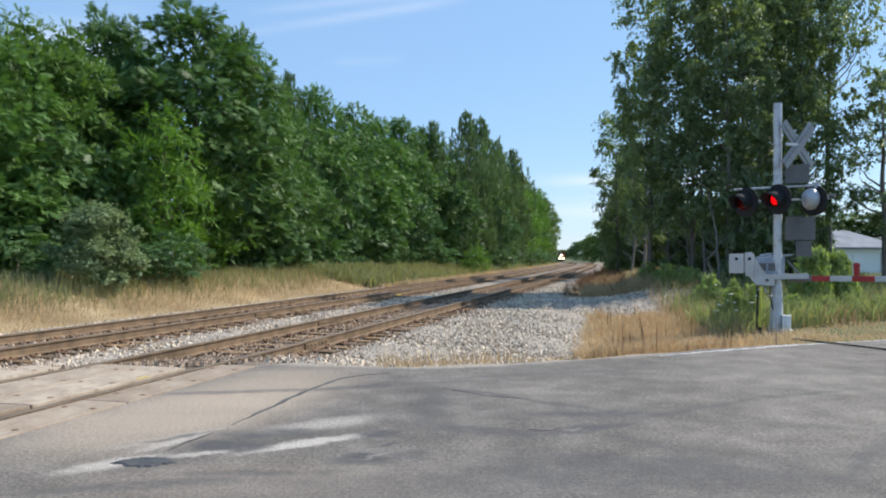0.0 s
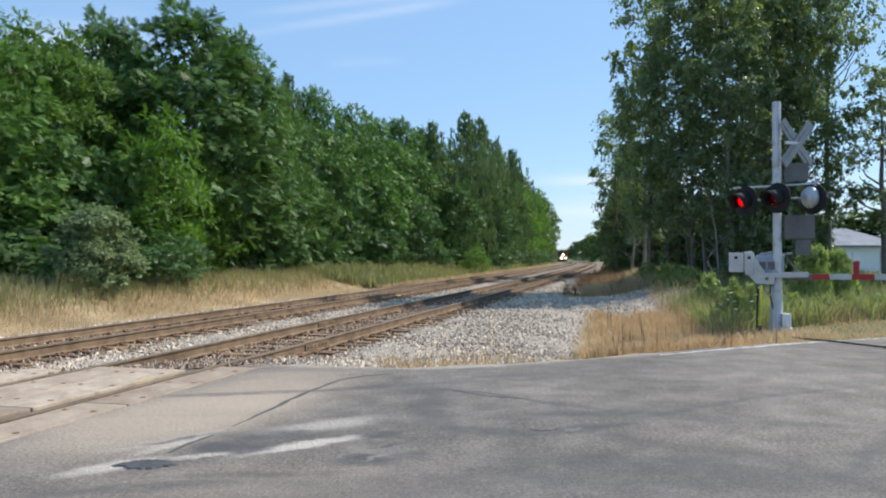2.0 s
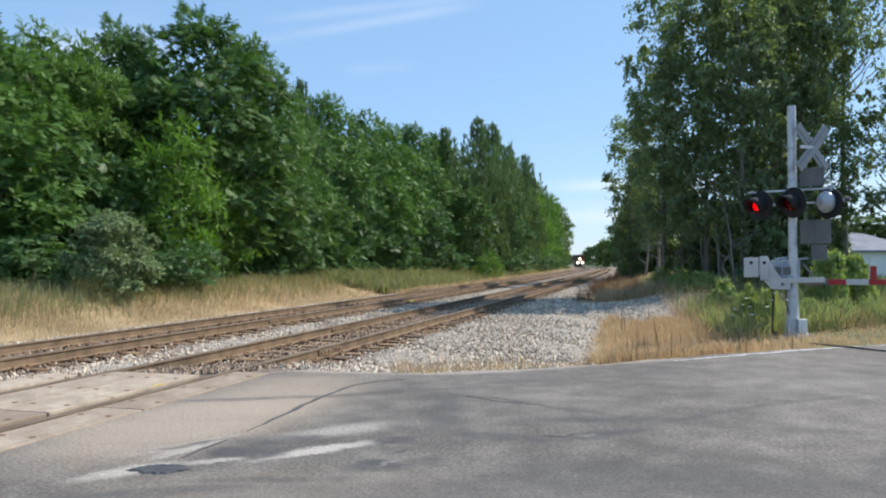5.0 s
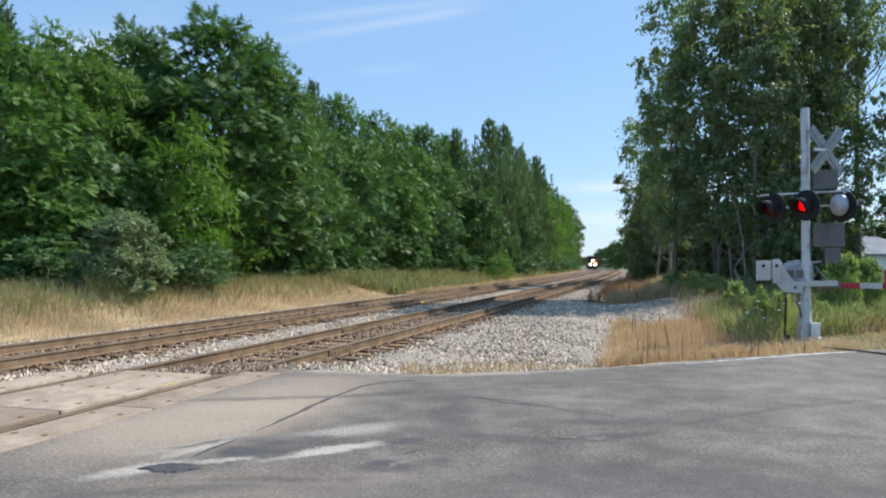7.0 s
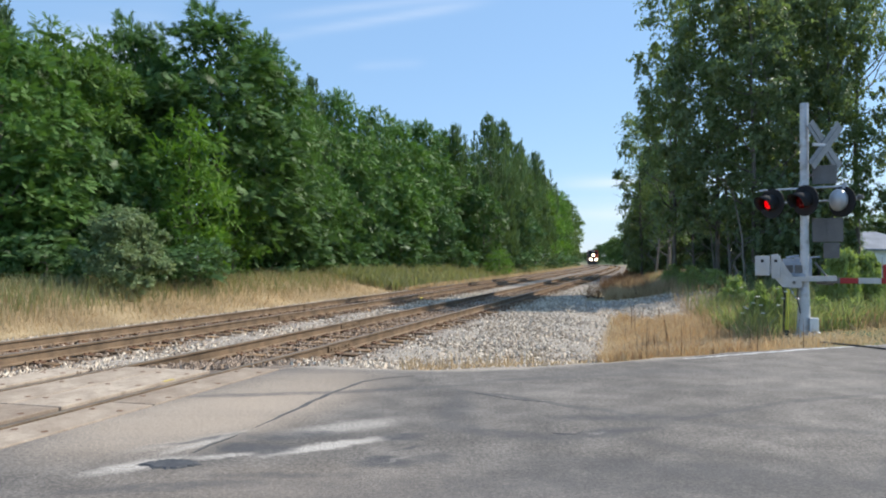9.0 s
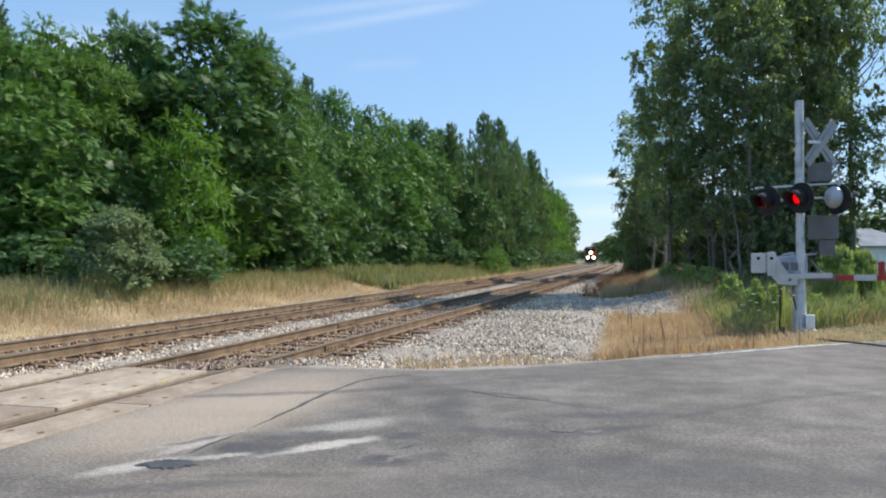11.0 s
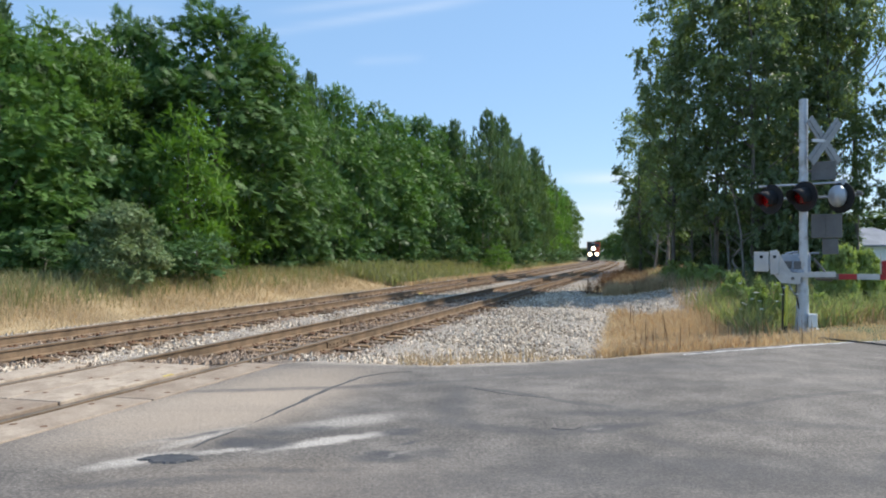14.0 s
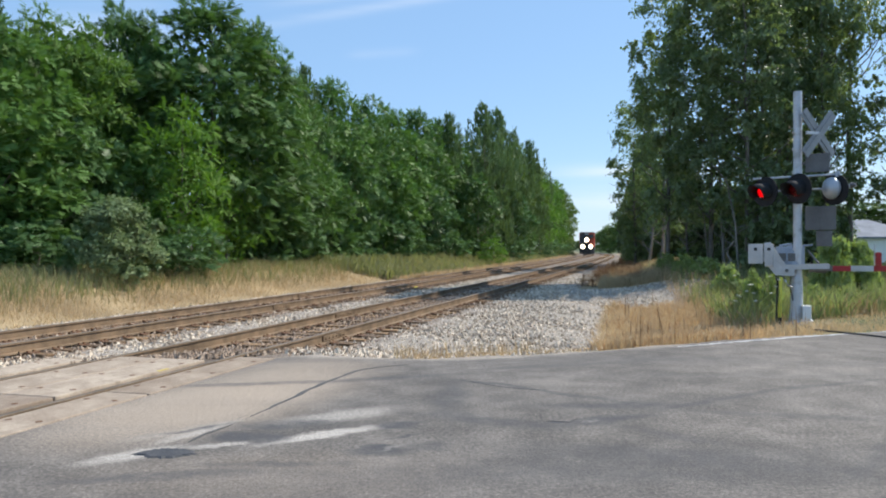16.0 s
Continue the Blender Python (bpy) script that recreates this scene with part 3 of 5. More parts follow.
# ---- trees ----
def leaf_cloud(rng, centres, radii, per, size, shell=0.6, flat=0.8, up=0.35, long=1.6, droop=0.3):
    """Small folded leaves on the twigs of uneven clumps; each leaf is two triangles of its own."""
    cen, rad = np.asarray(centres), np.asarray(radii)
    twigs = max(6, per // 13)
    # twigs fan out of each clump and droop; the leaves sit along them
    TC, TR = np.repeat(cen, twigs, 0), np.repeat(rad, twigs)
    td = rng.normal(size=(len(TC), 3))
    td[:, 2] += up
    td /= np.linalg.norm(td, axis=1)[:, None]
    TL = TR * rng.uniform(0.7, 1.3, len(TC))
    k = np.repeat(np.arange(len(TC)), per // twigs)
    n = len(k)
    d, L = td[k], TL[k]
    u = shell * 0.5 + (1 - shell * 0.5) * rng.random(n) ** 0.75
    P = TC[k] + d * (L * u)[:, None] * np.array([1, 1, flat]) + rng.normal(size=(n, 3)) * (0.075 * TR[k] + 0.02)[:, None]
    P[:, 2] -= droop * L * u ** 2
    nrm = d * 0.7 + rng.normal(size=(n, 3)) * 0.42 + np.array([0, 0, 0.6])
    nrm /= np.linalg.norm(nrm, axis=1)[:, None]
    t = d + rng.normal(size=(n, 3)) * 0.65
    t[:, 2] -= 0.25
    t -= nrm * (t * nrm).sum(1)[:, None]
    t /= np.linalg.norm(t, axis=1)[:, None]
    b = np.cross(nrm, t)
    s = (size * (0.6 + 0.8 * rng.random(n)))[:, None]
    V = np.stack([P - t * s * long / 2, P + b * s / 2 + nrm * s * 0.12, P + t * s * long / 2, P - b * s / 2 + nrm * s * 0.12], 1)
    return V.reshape(-1, 3), np.arange(4 * n).reshape(n, 4)


def sprays(rng, centres, radii, per, length, pairs, wide, rise=0.0):
    """Feathery compound leaves on the outside of uneven clumps: leaflets in two rows along a drooping stalk, each spray one island."""
    cen, rad = np.asarray(centres), np.asarray(radii)
    share = rad ** 2 / np.mean(rad ** 2)
    k = np.repeat(np.arange(len(cen)), np.maximum(6, (per * share).astype(int)))
    n = len(k)
    out = cen[k] * np.array([1, 1, 0.15])
    out /= np.linalg.norm(out, axis=1)[:, None] + 1e-6
    d = rng.normal(size=(n, 3))
    d[:, 2] = np.abs(d[:, 2]) * 1.1 - 0.22
    d += out * 0.55
    d /= np.linalg.norm(d, axis=1)[:, None]
    # an uneven, domed lobe: full on top and to the light, hollow below
    wob = 1 + 0.22 * np.sin(d[:, 0] * 5 + k * 1.7) * np.cos(d[:, 2] * 6 + k)
    p0 = cen[k] + d * (rad[k] * wob * (0.62 + 0.38 * rng.random(n) ** 0.6))[:, None] * np.array([1, 1, 0.78]) - np.array([0, 0, 0.2]) * rad[k][:, None]
    run = d * np.array([1, 1, 0.3]) + rng.normal(size=(n, 3)) * 0.42
    run[:, 2] += rise
    run /= np.linalg.norm(run, axis=1)[:, None]
    nrm = d * 1.0 + np.array([0, 0, 0.5]) + rng.normal(size=(n, 3)) * 0.22
    nrm -= run * (nrm * run).sum(1)[:, None]
    nrm /= np.linalg.norm(nrm, axis=1)[:, None]
    across = np.cross(nrm, run)
    L = length * rng.uniform(0.6, 1.25, n)
    m = pairs + 1
    V = np.zeros((n, m + 2 * pairs, 3))
    for i in range(m):
        t = i / pairs
        V[:, i] = p0 + run * (L * t)[:, None] - np.array([0, 0, 1.0]) * (L * (0.18 - 0.18 * min(1.0, rise)) * t * t)[:, None]
    for i in range(pairs):
        t = (i + 0.6) / pairs
        w = wide * L * (0.55 + 0.45 * math.sin(math.pi * (0.15 + 0.75 * t)))
        for s, o in ((1, m + i), (-1, m + pairs + i)):
            V[:, o] = V[:, i] + run * (L * 0.28 + 0.1 * L * rng.random(n))[:, None] + across * (s * w * rng.uniform(0.7, 1.2, n))[:, None] - np.array([0, 0, 1.0]) * (w * 0.22)[:, None]
    base = []
    for i in range(pairs):
        base += [(i, i + 1, m + i), (i + 1, i, m + pairs + i)]
    F = (np.arange(n)[:, None, None] * (m + 2 * pairs) + np.array(base)[None]).reshape(-1, 3)
    return V.reshape(-1, 3), F


def inner_leaves(rng, kind, H, R, base, n, size):
    """Large shaded leaves deep inside the crown, which close it against the light."""
    t = rng.random(n)
    z = base + (H - base) * t * 0.93
    w = np.array([crown_width(kind, R, v) for v in t]) * 0.62 * np.sqrt(rng.random(n))
    a = rng.random(n) * 2 * np.pi
    P = np.stack([w * np.cos(a), w * np.sin(a), z], 1)
    u, v = rng.normal(size=(n, 3)), rng.normal(size=(n, 3))
    u, v = (q / np.linalg.norm(q, axis=1)[:, None] * size for q in (u, v))
    V = np.stack([P - u * 0.5, P + v * 0.5, P + u * 0.5 - v * 0.2], 1)
    return V.reshape(-1, 3), np.arange(3 * n).reshape(n, 3)


def crown_width(kind, R, t):
    if kind == "broad":
        return R * (math.sin(math.pi * min(1, 0.20 + 0.79 * t)) ** 0.5)
    if kind == "spire":
        return R * (1 - 0.90 * t) ** 0.8
    return R * (0.55 + 0.45 * math.sin(math.pi * (0.1 + 0.85 * t)))


def crown_shape(rng, kind, H, R, base, n, open_side=0.0, apart=0.0):
    """Centres and sizes of the clumps of a crown, with a share of them leaning to the open side of a wood's edge."""
    cs, rs, tries = [], [], 0
    while len(cs) < n:
        t = rng.random() ** 0.85
        lump = R * rng.uniform(0.17, 0.38) * (0.6 if kind == "spire" else 1)
        if kind == "spire" and t > 0.6:
            lump *= 0.5
        w = max(0.05, crown_width(kind, R, t) - 0.8 * lump)
        a = rng.random() * 2 * math.pi
        if rng.random() < open_side:
            a = -math.pi / 2 + 0.35 + rng.normal() * 0.85
        q = w * (0.55 + 0.45 * math.sqrt(rng.random()))
        z = base + lump * 0.6 + (H - base - lump * 1.3) * t
        p = Vector((math.cos(a) * q, math.sin(a) * q, z))
        tries += 1
        if kind != "spire" and tries % 60 and any((p - Vector(c)).length < apart * (lump + r) for c, r in zip(cs, rs)):
            continue
        cs.append(tuple(p))
        rs.append(lump)
    if kind == "spire":
        for k in range(16):
            a, q, top = k * 2.4, R * 0.2 * k ** 0.6, H * (1.0 - 0.026 * k)
            for j in range(5):
                cs.append((math.cos(a) * q, math.sin(a) * q, top - 0.3 - 0.5 * j))
                rs.append(0.04 + 0.10 * j)
    return cs, rs


def trunk_mesh(rng, H, R, base, r0, limbs, lean=0.3, tall=0.85):
    pts, rad = [], []
    for k in range(8):
        t = k / 7
        pts.append((lean * math.sin(t * 2.1) * t + 0.1 * rng.normal() * t, 0.1 * rng.normal() * t, H * tall * t - 0.35 * (k == 0)))
        rad.append(r0 * (1.25 if k == 0 else 1 - 0.82 * t))
    parts = [tube(pts, rad, 9)]
    for k in range(limbs):
        t = rng.uniform(max(0.15, base / H), 0.75)
        i = min(6, int(t * 7))
        p = Vector(pts[i]).lerp(Vector(pts[i + 1]), t * 7 - i)
        a, l = rng.random() * 6.28, R * rng.uniform(0.5, 0.85)
        rise = l * rng.uniform(0.35, 0.9)
        bend = [p, p + Vector((math.cos(a) * l * 0.4, math.sin(a) * l * 0.4, rise * 0.3)), p + Vector((math.cos(a + 0.2) * l * 0.75, math.sin(a + 0.2) * l * 0.75, rise * 0.7)),
                p + Vector((math.cos(a) * l, math.sin(a) * l, rise))]
        q = r0 * (1 - 0.8 * t) * 0.5
        parts.append(tube(bend, [q, q * 0.7, q * 0.42, q * 0.15], 6))
    return mesh_of("trunk", *join(parts), M_BARK, True)


def build_tree(name, label, seed, kind, H, R, base, clumps, per, size, mat, r0=0.2, limbs=9, **kw):
    rng = np.random.default_rng(seed)
    ob = thing(name, Matrix(), label, "tree" if name != "bush" else "bush")
    part("trunk", trunk_mesh(rng, H, R, base, r0, limbs), ob, "grey-brown bark")
    cs, rs = crown_shape(rng, kind, H, R, base, clumps, kw.pop("open_side", 0.0), 0.62 if "pairs" in kw else 0.42 if kind == "column" else 0.0)
    core, size_in = kw.pop("core", 0), kw.pop("size_in", 0.09)
    if "pairs" in kw:
        v, f = sprays(rng, cs, rs, per, size, kw["pairs"], kw.get("wide", 0.3), kw.get("rise", 0.0))
    else:
        v, f = leaf_cloud(rng, cs, rs, per, size, **kw)
    v[:, 2] *= H / np.percentile(v[:, 2], 99.9)
    v, f = v.tolist(), f.tolist()
    if core:
        v2, f2 = inner_leaves(rng, kind, H, R, base, core, size_in * R)
        v, f = join([(v, f), (v2.tolist(), f2.tolist())])
    part("crown", mesh_of("crown", v, f, mat), ob, "")
    return ob


def put(px, top, d, half, proto, rnd, group, spin=3.14):
    """A copy whose crown reaches the height and half width that show at that bearing and distance."""
    ob, H, R = proto
    x, rad = (px - 784) / 1345 * d, half / 1345 * d
    h = 1.44 + (452.7 - top) / 1345 * d - float(ground_z(x, d))
    m = Matrix.LocRotScale((x, d, float(ground_z(x, d)) - 0.03), Euler((0, 0, rnd.uniform(-spin, spin))), (rad / R, rad / R, h / H))
    return tagged(copy_thing(ob, m), group=group)


def build_woods():
    rnd = random.Random(5)
    W = "woodland along the tracks"
    edge = dict(open_side=0.6, core=2400)
    broad = [(build_tree("tree", "leafy green deciduous tree at the edge of the woods", 10 + k, "broad", 14, 5.4, 0.6, 40, 88, (0.55, 0.62, 0.50)[k], M_LEAF, 0.24, pairs=5, wide=(0.36, 0.42, 0.33)[k], **edge), 14, 5.4) for k in range(3)]
    feather = (build_tree("tree", "tall light green locust tree with feathery leaves", 17, "broad", 14, 5.0, 0.6, 48, 74, 0.52, M_FEATHER, 0.2, pairs=5, wide=0.26, **edge), 14, 5.0)
    spire = (build_tree("tree", "tall narrow dark green tree with spiky top", 31, "spire", 14, 4.6, 0.6, 130, 16, 0.6, M_SPIRE, 0.2, pairs=4, wide=0.24, core=1500, rise=1.8), 14, 4.6)
    far = (build_tree("tree", "distant leafy green tree beside the tracks", 41, "broad", 14, 5.6, 0.4, 34, 46, 0.9, M_LEAF_FAR, 0.2, 6, pairs=4, wide=0.4, core=1200), 14, 5.6)
    # bearing, top, distance and half width of each crown along the wood's edge
    front = [(-60, 25, 29, 190, 0), (40, 12, 33, 150, 3), (118, 36, 34, 120, 3), (186, 12, 39, 125, 1), (336, -4, 40, 184, 1), (420, 46, 43, 108, 0), (484, 138, 47, 90, 2),
             (556, 151, 57, 92, 0), (612, 182, 63, 88, 2), (660, 199, 70, 84, 1), (706, 206, 77, 76, 0), (748, 224, 85, 70, 0)]
    for px, top, d, r, k in front:
        put(px, top, d, r, (*broad, feather)[k], rnd, W, 0.5)
    for px, top, d, r in ((510, 128, 54, 60), (766, 214, 84, 54), (826, 198, 90, 62), (852, 208, 97, 56), (878, 250, 104, 52), (907, 264, 116, 46), (-75, -40, 31, 130)):
        put(px, top, d, r, spire, rnd, W)
    for px, top, d, r in ((800, 252, 98, 70), (858, 274, 112, 60), (890, 272, 122, 50), (908, 300, 142, 44), (938, 326, 165, 42), (952, 333, 188, 38), (962, 354, 214, 28), (958, 392, 260, 30), (968, 425, 340, 20)):
        put(px, top, d, r, far, rnd, W)
    # a second row closes the gaps
    for i, (px, top, d, r) in enumerate([(0, 70, 41, 160), (110, 75, 44, 150), (230, 60, 48, 150), (430, 150, 64, 110), (530, 190, 70, 100),
                                         (620, 215, 84, 95), (720, 245, 98, 85), (820, 285, 122, 70)]):
        put(px, top, d, r, far if i > 2 else broad[(i + 1) % 3], rnd, W, 0.5)
    # lower trees and shrubs that lean out of the wood's edge
    under = [(build_tree("tree", "low spreading tree with blue-green leaves at the wood's edge", 45 + k, "broad", 7, 3.2, 0.1, 28, 62, 0.5, (M_LEAF, M_DEEP)[k], 0.12, 8, pairs=5, wide=0.42, open_side=0.5, core=900), 7, 3.2) for k in range(2)]
    for i, (px, top, d, r) in enumerate(((20, 250, 29.5, 118), (110, 215, 31.5, 100), (215, 262, 33, 85), (470, 270, 45, 80), (540, 300, 50, 66), (595, 262, 57, 62), (668, 300, 63, 60),
                                         (735, 335, 71, 50), (815, 322, 82, 50), (875, 345, 98, 46))):
        put(px, top, d, r, under[i % 2], rnd, W, 0.6)
    shrub = (build_tree("bush", "dense green shrub at the foot of the woods", 51, "broad", 4, 2.4, 0.1, 22, 44, 0.42, M_DEEP, 0.08, 6, pairs=5, wide=0.42, core=500), 4, 2.4)
    for px, top, d, r in ((30, 395, 27.5, 85), (300, 405, 31, 75), (440, 365, 43, 80), (500, 425, 46, 55), (545, 395, 51, 66), (600, 438, 55, 45), (650, 385, 61, 66), (700, 435, 66, 45), (760, 420, 73, 46),
                          (790, 440, 80, 36), (880, 440, 94, 34), (925, 436, 120, 36), (950, 440, 150, 26), (975, 447, 190, 14), (240, 425, 29.5, 62)):
        put(px, top, d, r, shrub, rnd, "shrubs along the woods")
    bright = (build_tree("tree", "bright yellow-green young locust tree before the woods", 55, "broad", 7, 3.0, 0.2, 32, 56, 0.45, M_BRIGHT, 0.12, 8, pairs=6, wide=0.24, open_side=0.4, core=700), 7, 3.0)
    for px, top, d, r in ((282, 182, 33.5, 98), (368, 284, 37, 66), (925, 322, 128, 36), (952, 335, 160, 26), (842, 436, 76, 30)):
        put(px, top, d, r, bright, rnd, "young trees before the woods", 0.6)
    olive = (build_tree("bush", "silvery grey-green olive bush in dry grass", 61, "broad", 3.4, 2.0, 0.05, 52, 420, 0.06, M_SILVER, 0.06, 8, long=2.8, shell=0.25, up=1.5, droop=-0.15, core=700), 3.4, 2.0)
    put(174, 358, 26.5, 92, olive, rnd, "")
    for ob, *_ in (*broad, feather, spire, far, *under, shrub, bright, olive):
        hide_prototype(ob)


def hide_prototype(ob):
    for o in (*ob.children_recursive, ob):
        bpy.data.objects.remove(o)


build_woods()


def build_right_trees():
    rnd = random.Random(9)
    W = "trees on the other side of the tracks"
    tall = [(build_tree("tree", "tall cottonwood with grey trunk and small glossy leaves", 70 + k, "column", 17, 3.6, 2.6, 62, 230, 0.165, M_POPLAR, 0.17, 20, shell=0.35, long=1.25, flat=0.7, core=1300), 17, 3.6) for k in range(3)]
    high = (build_tree("tree", "cottonwood with a high open crown", 78, "column", 17, 3.6, 4.4, 66, 190, 0.17, M_POPLAR, 0.3, 12, shell=0.3, long=1.25), 17, 3.6)
    low = (build_tree("tree", "small dense dark green tree under the cottonwoods", 81, "broad", 7, 3.0, 0.3, 44, 190, 0.16, M_POPLAR, 0.14, 10, core=900), 7, 3.0)
    far = (build_tree("tree", "distant leafy green tree beside the tracks", 91, "broad", 14, 4.5, 0.4, 30, 36, 1.0, M_LEAF_FAR, 0.2, 6, pairs=4, wide=0.4, core=900), 14, 4.5)
    for i, (px, top, d, r) in enumerate([(1150, -60, 33.5, 82), (1225, -75, 31.5, 95), (1290, -85, 29.5, 105), (1362, -85, 32.5, 105), (1425, -75, 30.5, 84), (1310, -70, 35.5, 110), (1380, -70, 36.5, 95)]):
        put(px, top, d, r, tall[i % 3], rnd, W)
    put(1094, 198, 58, 62, tall[1], rnd, W)
    put(1142, 120, 52, 56, tall[0], rnd, W)
    crown = (build_tree("tree", "cottonwood with a wide spreading top", 79, "column", 17, 5.0, 11.6, 40, 190, 0.17, M_POPLAR, 0.3, 12, shell=0.3, long=1.25), 17, 5.0)
    put(1466, -70, 31.5, 108, crown, rnd, W)
    put(1568, 108, 27.6, 84, high, rnd, W)
    put(1680, -60, 33, 130, tall[2], rnd, W)
    for px, top, d, r in ((1110, 262, 62, 52), (1104, 330, 66, 46), (1094, 358, 70, 36), (1092, 392, 72, 30), (1118, 405, 60, 30), (1335, 295, 28.8, 78), (1400, 295, 28.6, 76), (1440, 385, 33, 50), (1160, 290, 60, 62), (1190, 330, 58, 70), (1250, 345, 40, 85), (1330, 350, 41, 85), (1400, 345, 45, 76),
                          (1125, 385, 66, 56), (1200, 385, 56, 90), (1265, 380, 54, 95), (1330, 380, 55, 95), (1395, 390, 58, 85),
                          (1122, 415, 56, 34), (1160, 405, 54, 42), (1205, 412, 34.5, 40), (1245, 402, 33.5, 48), (1290, 410, 32.5, 46), (1330, 405, 33, 46)):
        put(px, top, d, r, low, rnd, W)
    for px, top, d, r in ((1530, 376, 95, 85), (1600, 366, 90, 110), (1470, 378, 100, 85), (1660, 370, 95, 110), (1410, 390, 105, 85)):
        put(px, top, d, r, far, rnd, "distant trees")
    dense = (build_tree("tree", "distant dense dark green tree along the tracks", 93, "broad", 14, 6, 0.2, 30, 46, 1.2, M_LEAF_FAR, 0.3, 6, pairs=4, wide=0.45, core=1200), 14, 6)
    for px, top, d, r in ((1064, 408, 330, 32), (1085, 404, 300, 34), (1105, 392, 280, 36), (1046, 418, 420, 24), (1020, 428, 560, 14), (1032, 425, 520, 17), (996, 442, 900, 20), (975, 440, 900, 20), (1010, 440, 800, 16)):
        put(px, top, d, r, dense, rnd, "distant trees")
    lime = (build_tree("bush", "bright yellow-green leafy bush behind the gate", 95, "broad", 2.2, 1.5, 0.1, 40, 260, 0.085, M_LIME, 0.05, 6), 2.2, 1.5)
    put(1440, 434, 19.5, 40, lime, rnd, "")
    put(1483, 442, 19.8, 36, lime, rnd, "")
    for ob, *_ in (*tall, high, crown, low, far, dense, lime):
        hide_prototype(ob)


build_right_trees()


M_PALEBARK = surface("pale_dead_bark", (0.12, 0.105, 0.09), (0.29, 0.265, 0.235), 1.5, 22, 0.9, bump_mm=8)


def build_bare_stems():
    """Leafless grey saplings and a broken stump at the foot of the cottonwoods."""
    for k, (px, top, d, r0, limbs) in enumerate(((1118, 372, 50, 0.10, 9), (1140, 330, 46, 0.12, 10), (1185, 300, 34, 0.06, 9), (1250, 270, 30.6, 0.08, 8),
                                                 (1276, 330, 28.6, 0.06, 8), (1222, 340, 31.5, 0.045, 8), (1259, 443, 27.5, 0.10, 0))):
        rng = np.random.default_rng(200 + k)
        x = (px - 784) / 1345 * d
        z = float(ground_z(x, d))
        h = 1.44 + (452.7 - top) / 1345 * d - z
        ob = thing("dead_tree" if limbs else "stump", pose(x, d, z, 0, 0, 40 * k), "bare grey leafless sapling under the cottonwoods" if limbs else "short broken pale tree stump in weeds", "tree" if limbs else "stump")
        me = trunk_mesh(rng, h, min(1.6, h * 0.4), h * 0.2, r0, limbs, 0.5, 1.0)
        me.materials[0] = M_PALEBARK
        part("trunk", me, ob)


build_bare_stems()


# ---- grass, weeds and ballast stones ----
def blades(rng, xs, ys, height, width, spread=0.35):
    """Bent three-sided blades, each an island of its own."""
    n = len(xs)
    zs = ground_z(xs, ys)
    a = rng.random(n) * 2 * np.pi
    h = height * (0.55 + 0.7 * rng.random(n))
    w = width * (0.6 + 0.8 * rng.random(n))
    lean = h[:, None] * spread * rng.normal(size=(n, 2)) * 0.7
    s = np.stack([np.cos(a), np.sin(a)], 1) * w[:, None] / 2
    base = np.stack([xs, ys], 1)
    V = np.zeros((n, 5, 3))
    V[:, 0, :2], V[:, 1, :2] = base - s, base + s
    V[:, 0, 2] = V[:, 1, 2] = zs - 0.03
    V[:, 2, :2], V[:, 3, :2] = base + lean * 0.35 + s * 0.8, base + lean * 0.35 - s * 0.8
    V[:, 2, 2] = V[:, 3, 2] = zs + h * 0.6
    V[:, 4, :2], V[:, 4, 2] = base + lean, zs + h
    i = np.arange(n)[:, None] * 5
    quads = (i + np.array([[0, 1, 2, 3]])).tolist()
    tris = (i + np.array([[3, 2, 4]])).tolist()
    return V.reshape(-1, 3).tolist(), quads + tris


def patch(rng, n, test, x0, x1, y0, y1):
    xs, ys = np.zeros(0), np.zeros(0)
    while len(xs) < n:
        x, y = rng.uniform(x0, x1, 4 * n), y0 + (y1 - y0) * rng.random(4 * n) ** 1.6
        k = test(x, y)
        xs, ys = np.r_[xs, x[k]], np.r_[ys, y[k]]
    return xs[:n], ys[:n]


def clumped(x, y, s, lim):
    return np.sin(x * s + 1.7 * np.sin(y * s * 0.6)) * np.cos(y * s * 0.8 + np.sin(x * s * 1.3)) > lim


def off_road(x, y):
    return (y > road_edge(x) + 0.12) & (gravel_share(x, y) < 0.5)


def meadow(name, label, seed, n, test, area, height, width, mat, spread=0.35):
    rng = np.random.default_rng(seed)
    xs, ys = patch(rng, n, test, *area)
    return tagged(new(name, mesh_of(name, *blades(rng, xs, ys, height, width, spread), mat)), label, "grass", kind="stuff")


def left_of(a, b):
    return lambda x, y: (side(x, y) < a) & (side(x, y) > b) & off_road(x, y)


meadow("dry_grass", "short straw-coloured dry grass beside the tracks", 1, 42000, lambda x, y: left_of(-7.3, -13.5)(x, y) & (clumped(x, y, 1.3, -0.2) | (side(x, y) < -9.3)), (-22, 12, 13, 90), 0.15, 0.013, M_STRAW, 0.9)
meadow("tall_dry_grass", "tall straw-coloured grass before the woods", 2, 15000, lambda x, y: left_of(-9.5, -17.0)(x, y) & clumped(x, y, 0.5, -0.5), (-26, 12, 15, 90), 0.38, 0.014, M_STRAW, 0.7)
meadow("olive_grass", "tall faded olive-brown grass before the woods", 52, 15000, left_of(-10.0, -17.0), (-26, 12, 15, 90), 0.5, 0.014, M_FADED, 0.6)
meadow("tall_green_grass", "tall green grass at the foot of the woods", 3, 18000, left_of(-10.8, -18.0), (-28, 14, 15, 110), 0.55, 0.03, M_GRASS, 0.5)
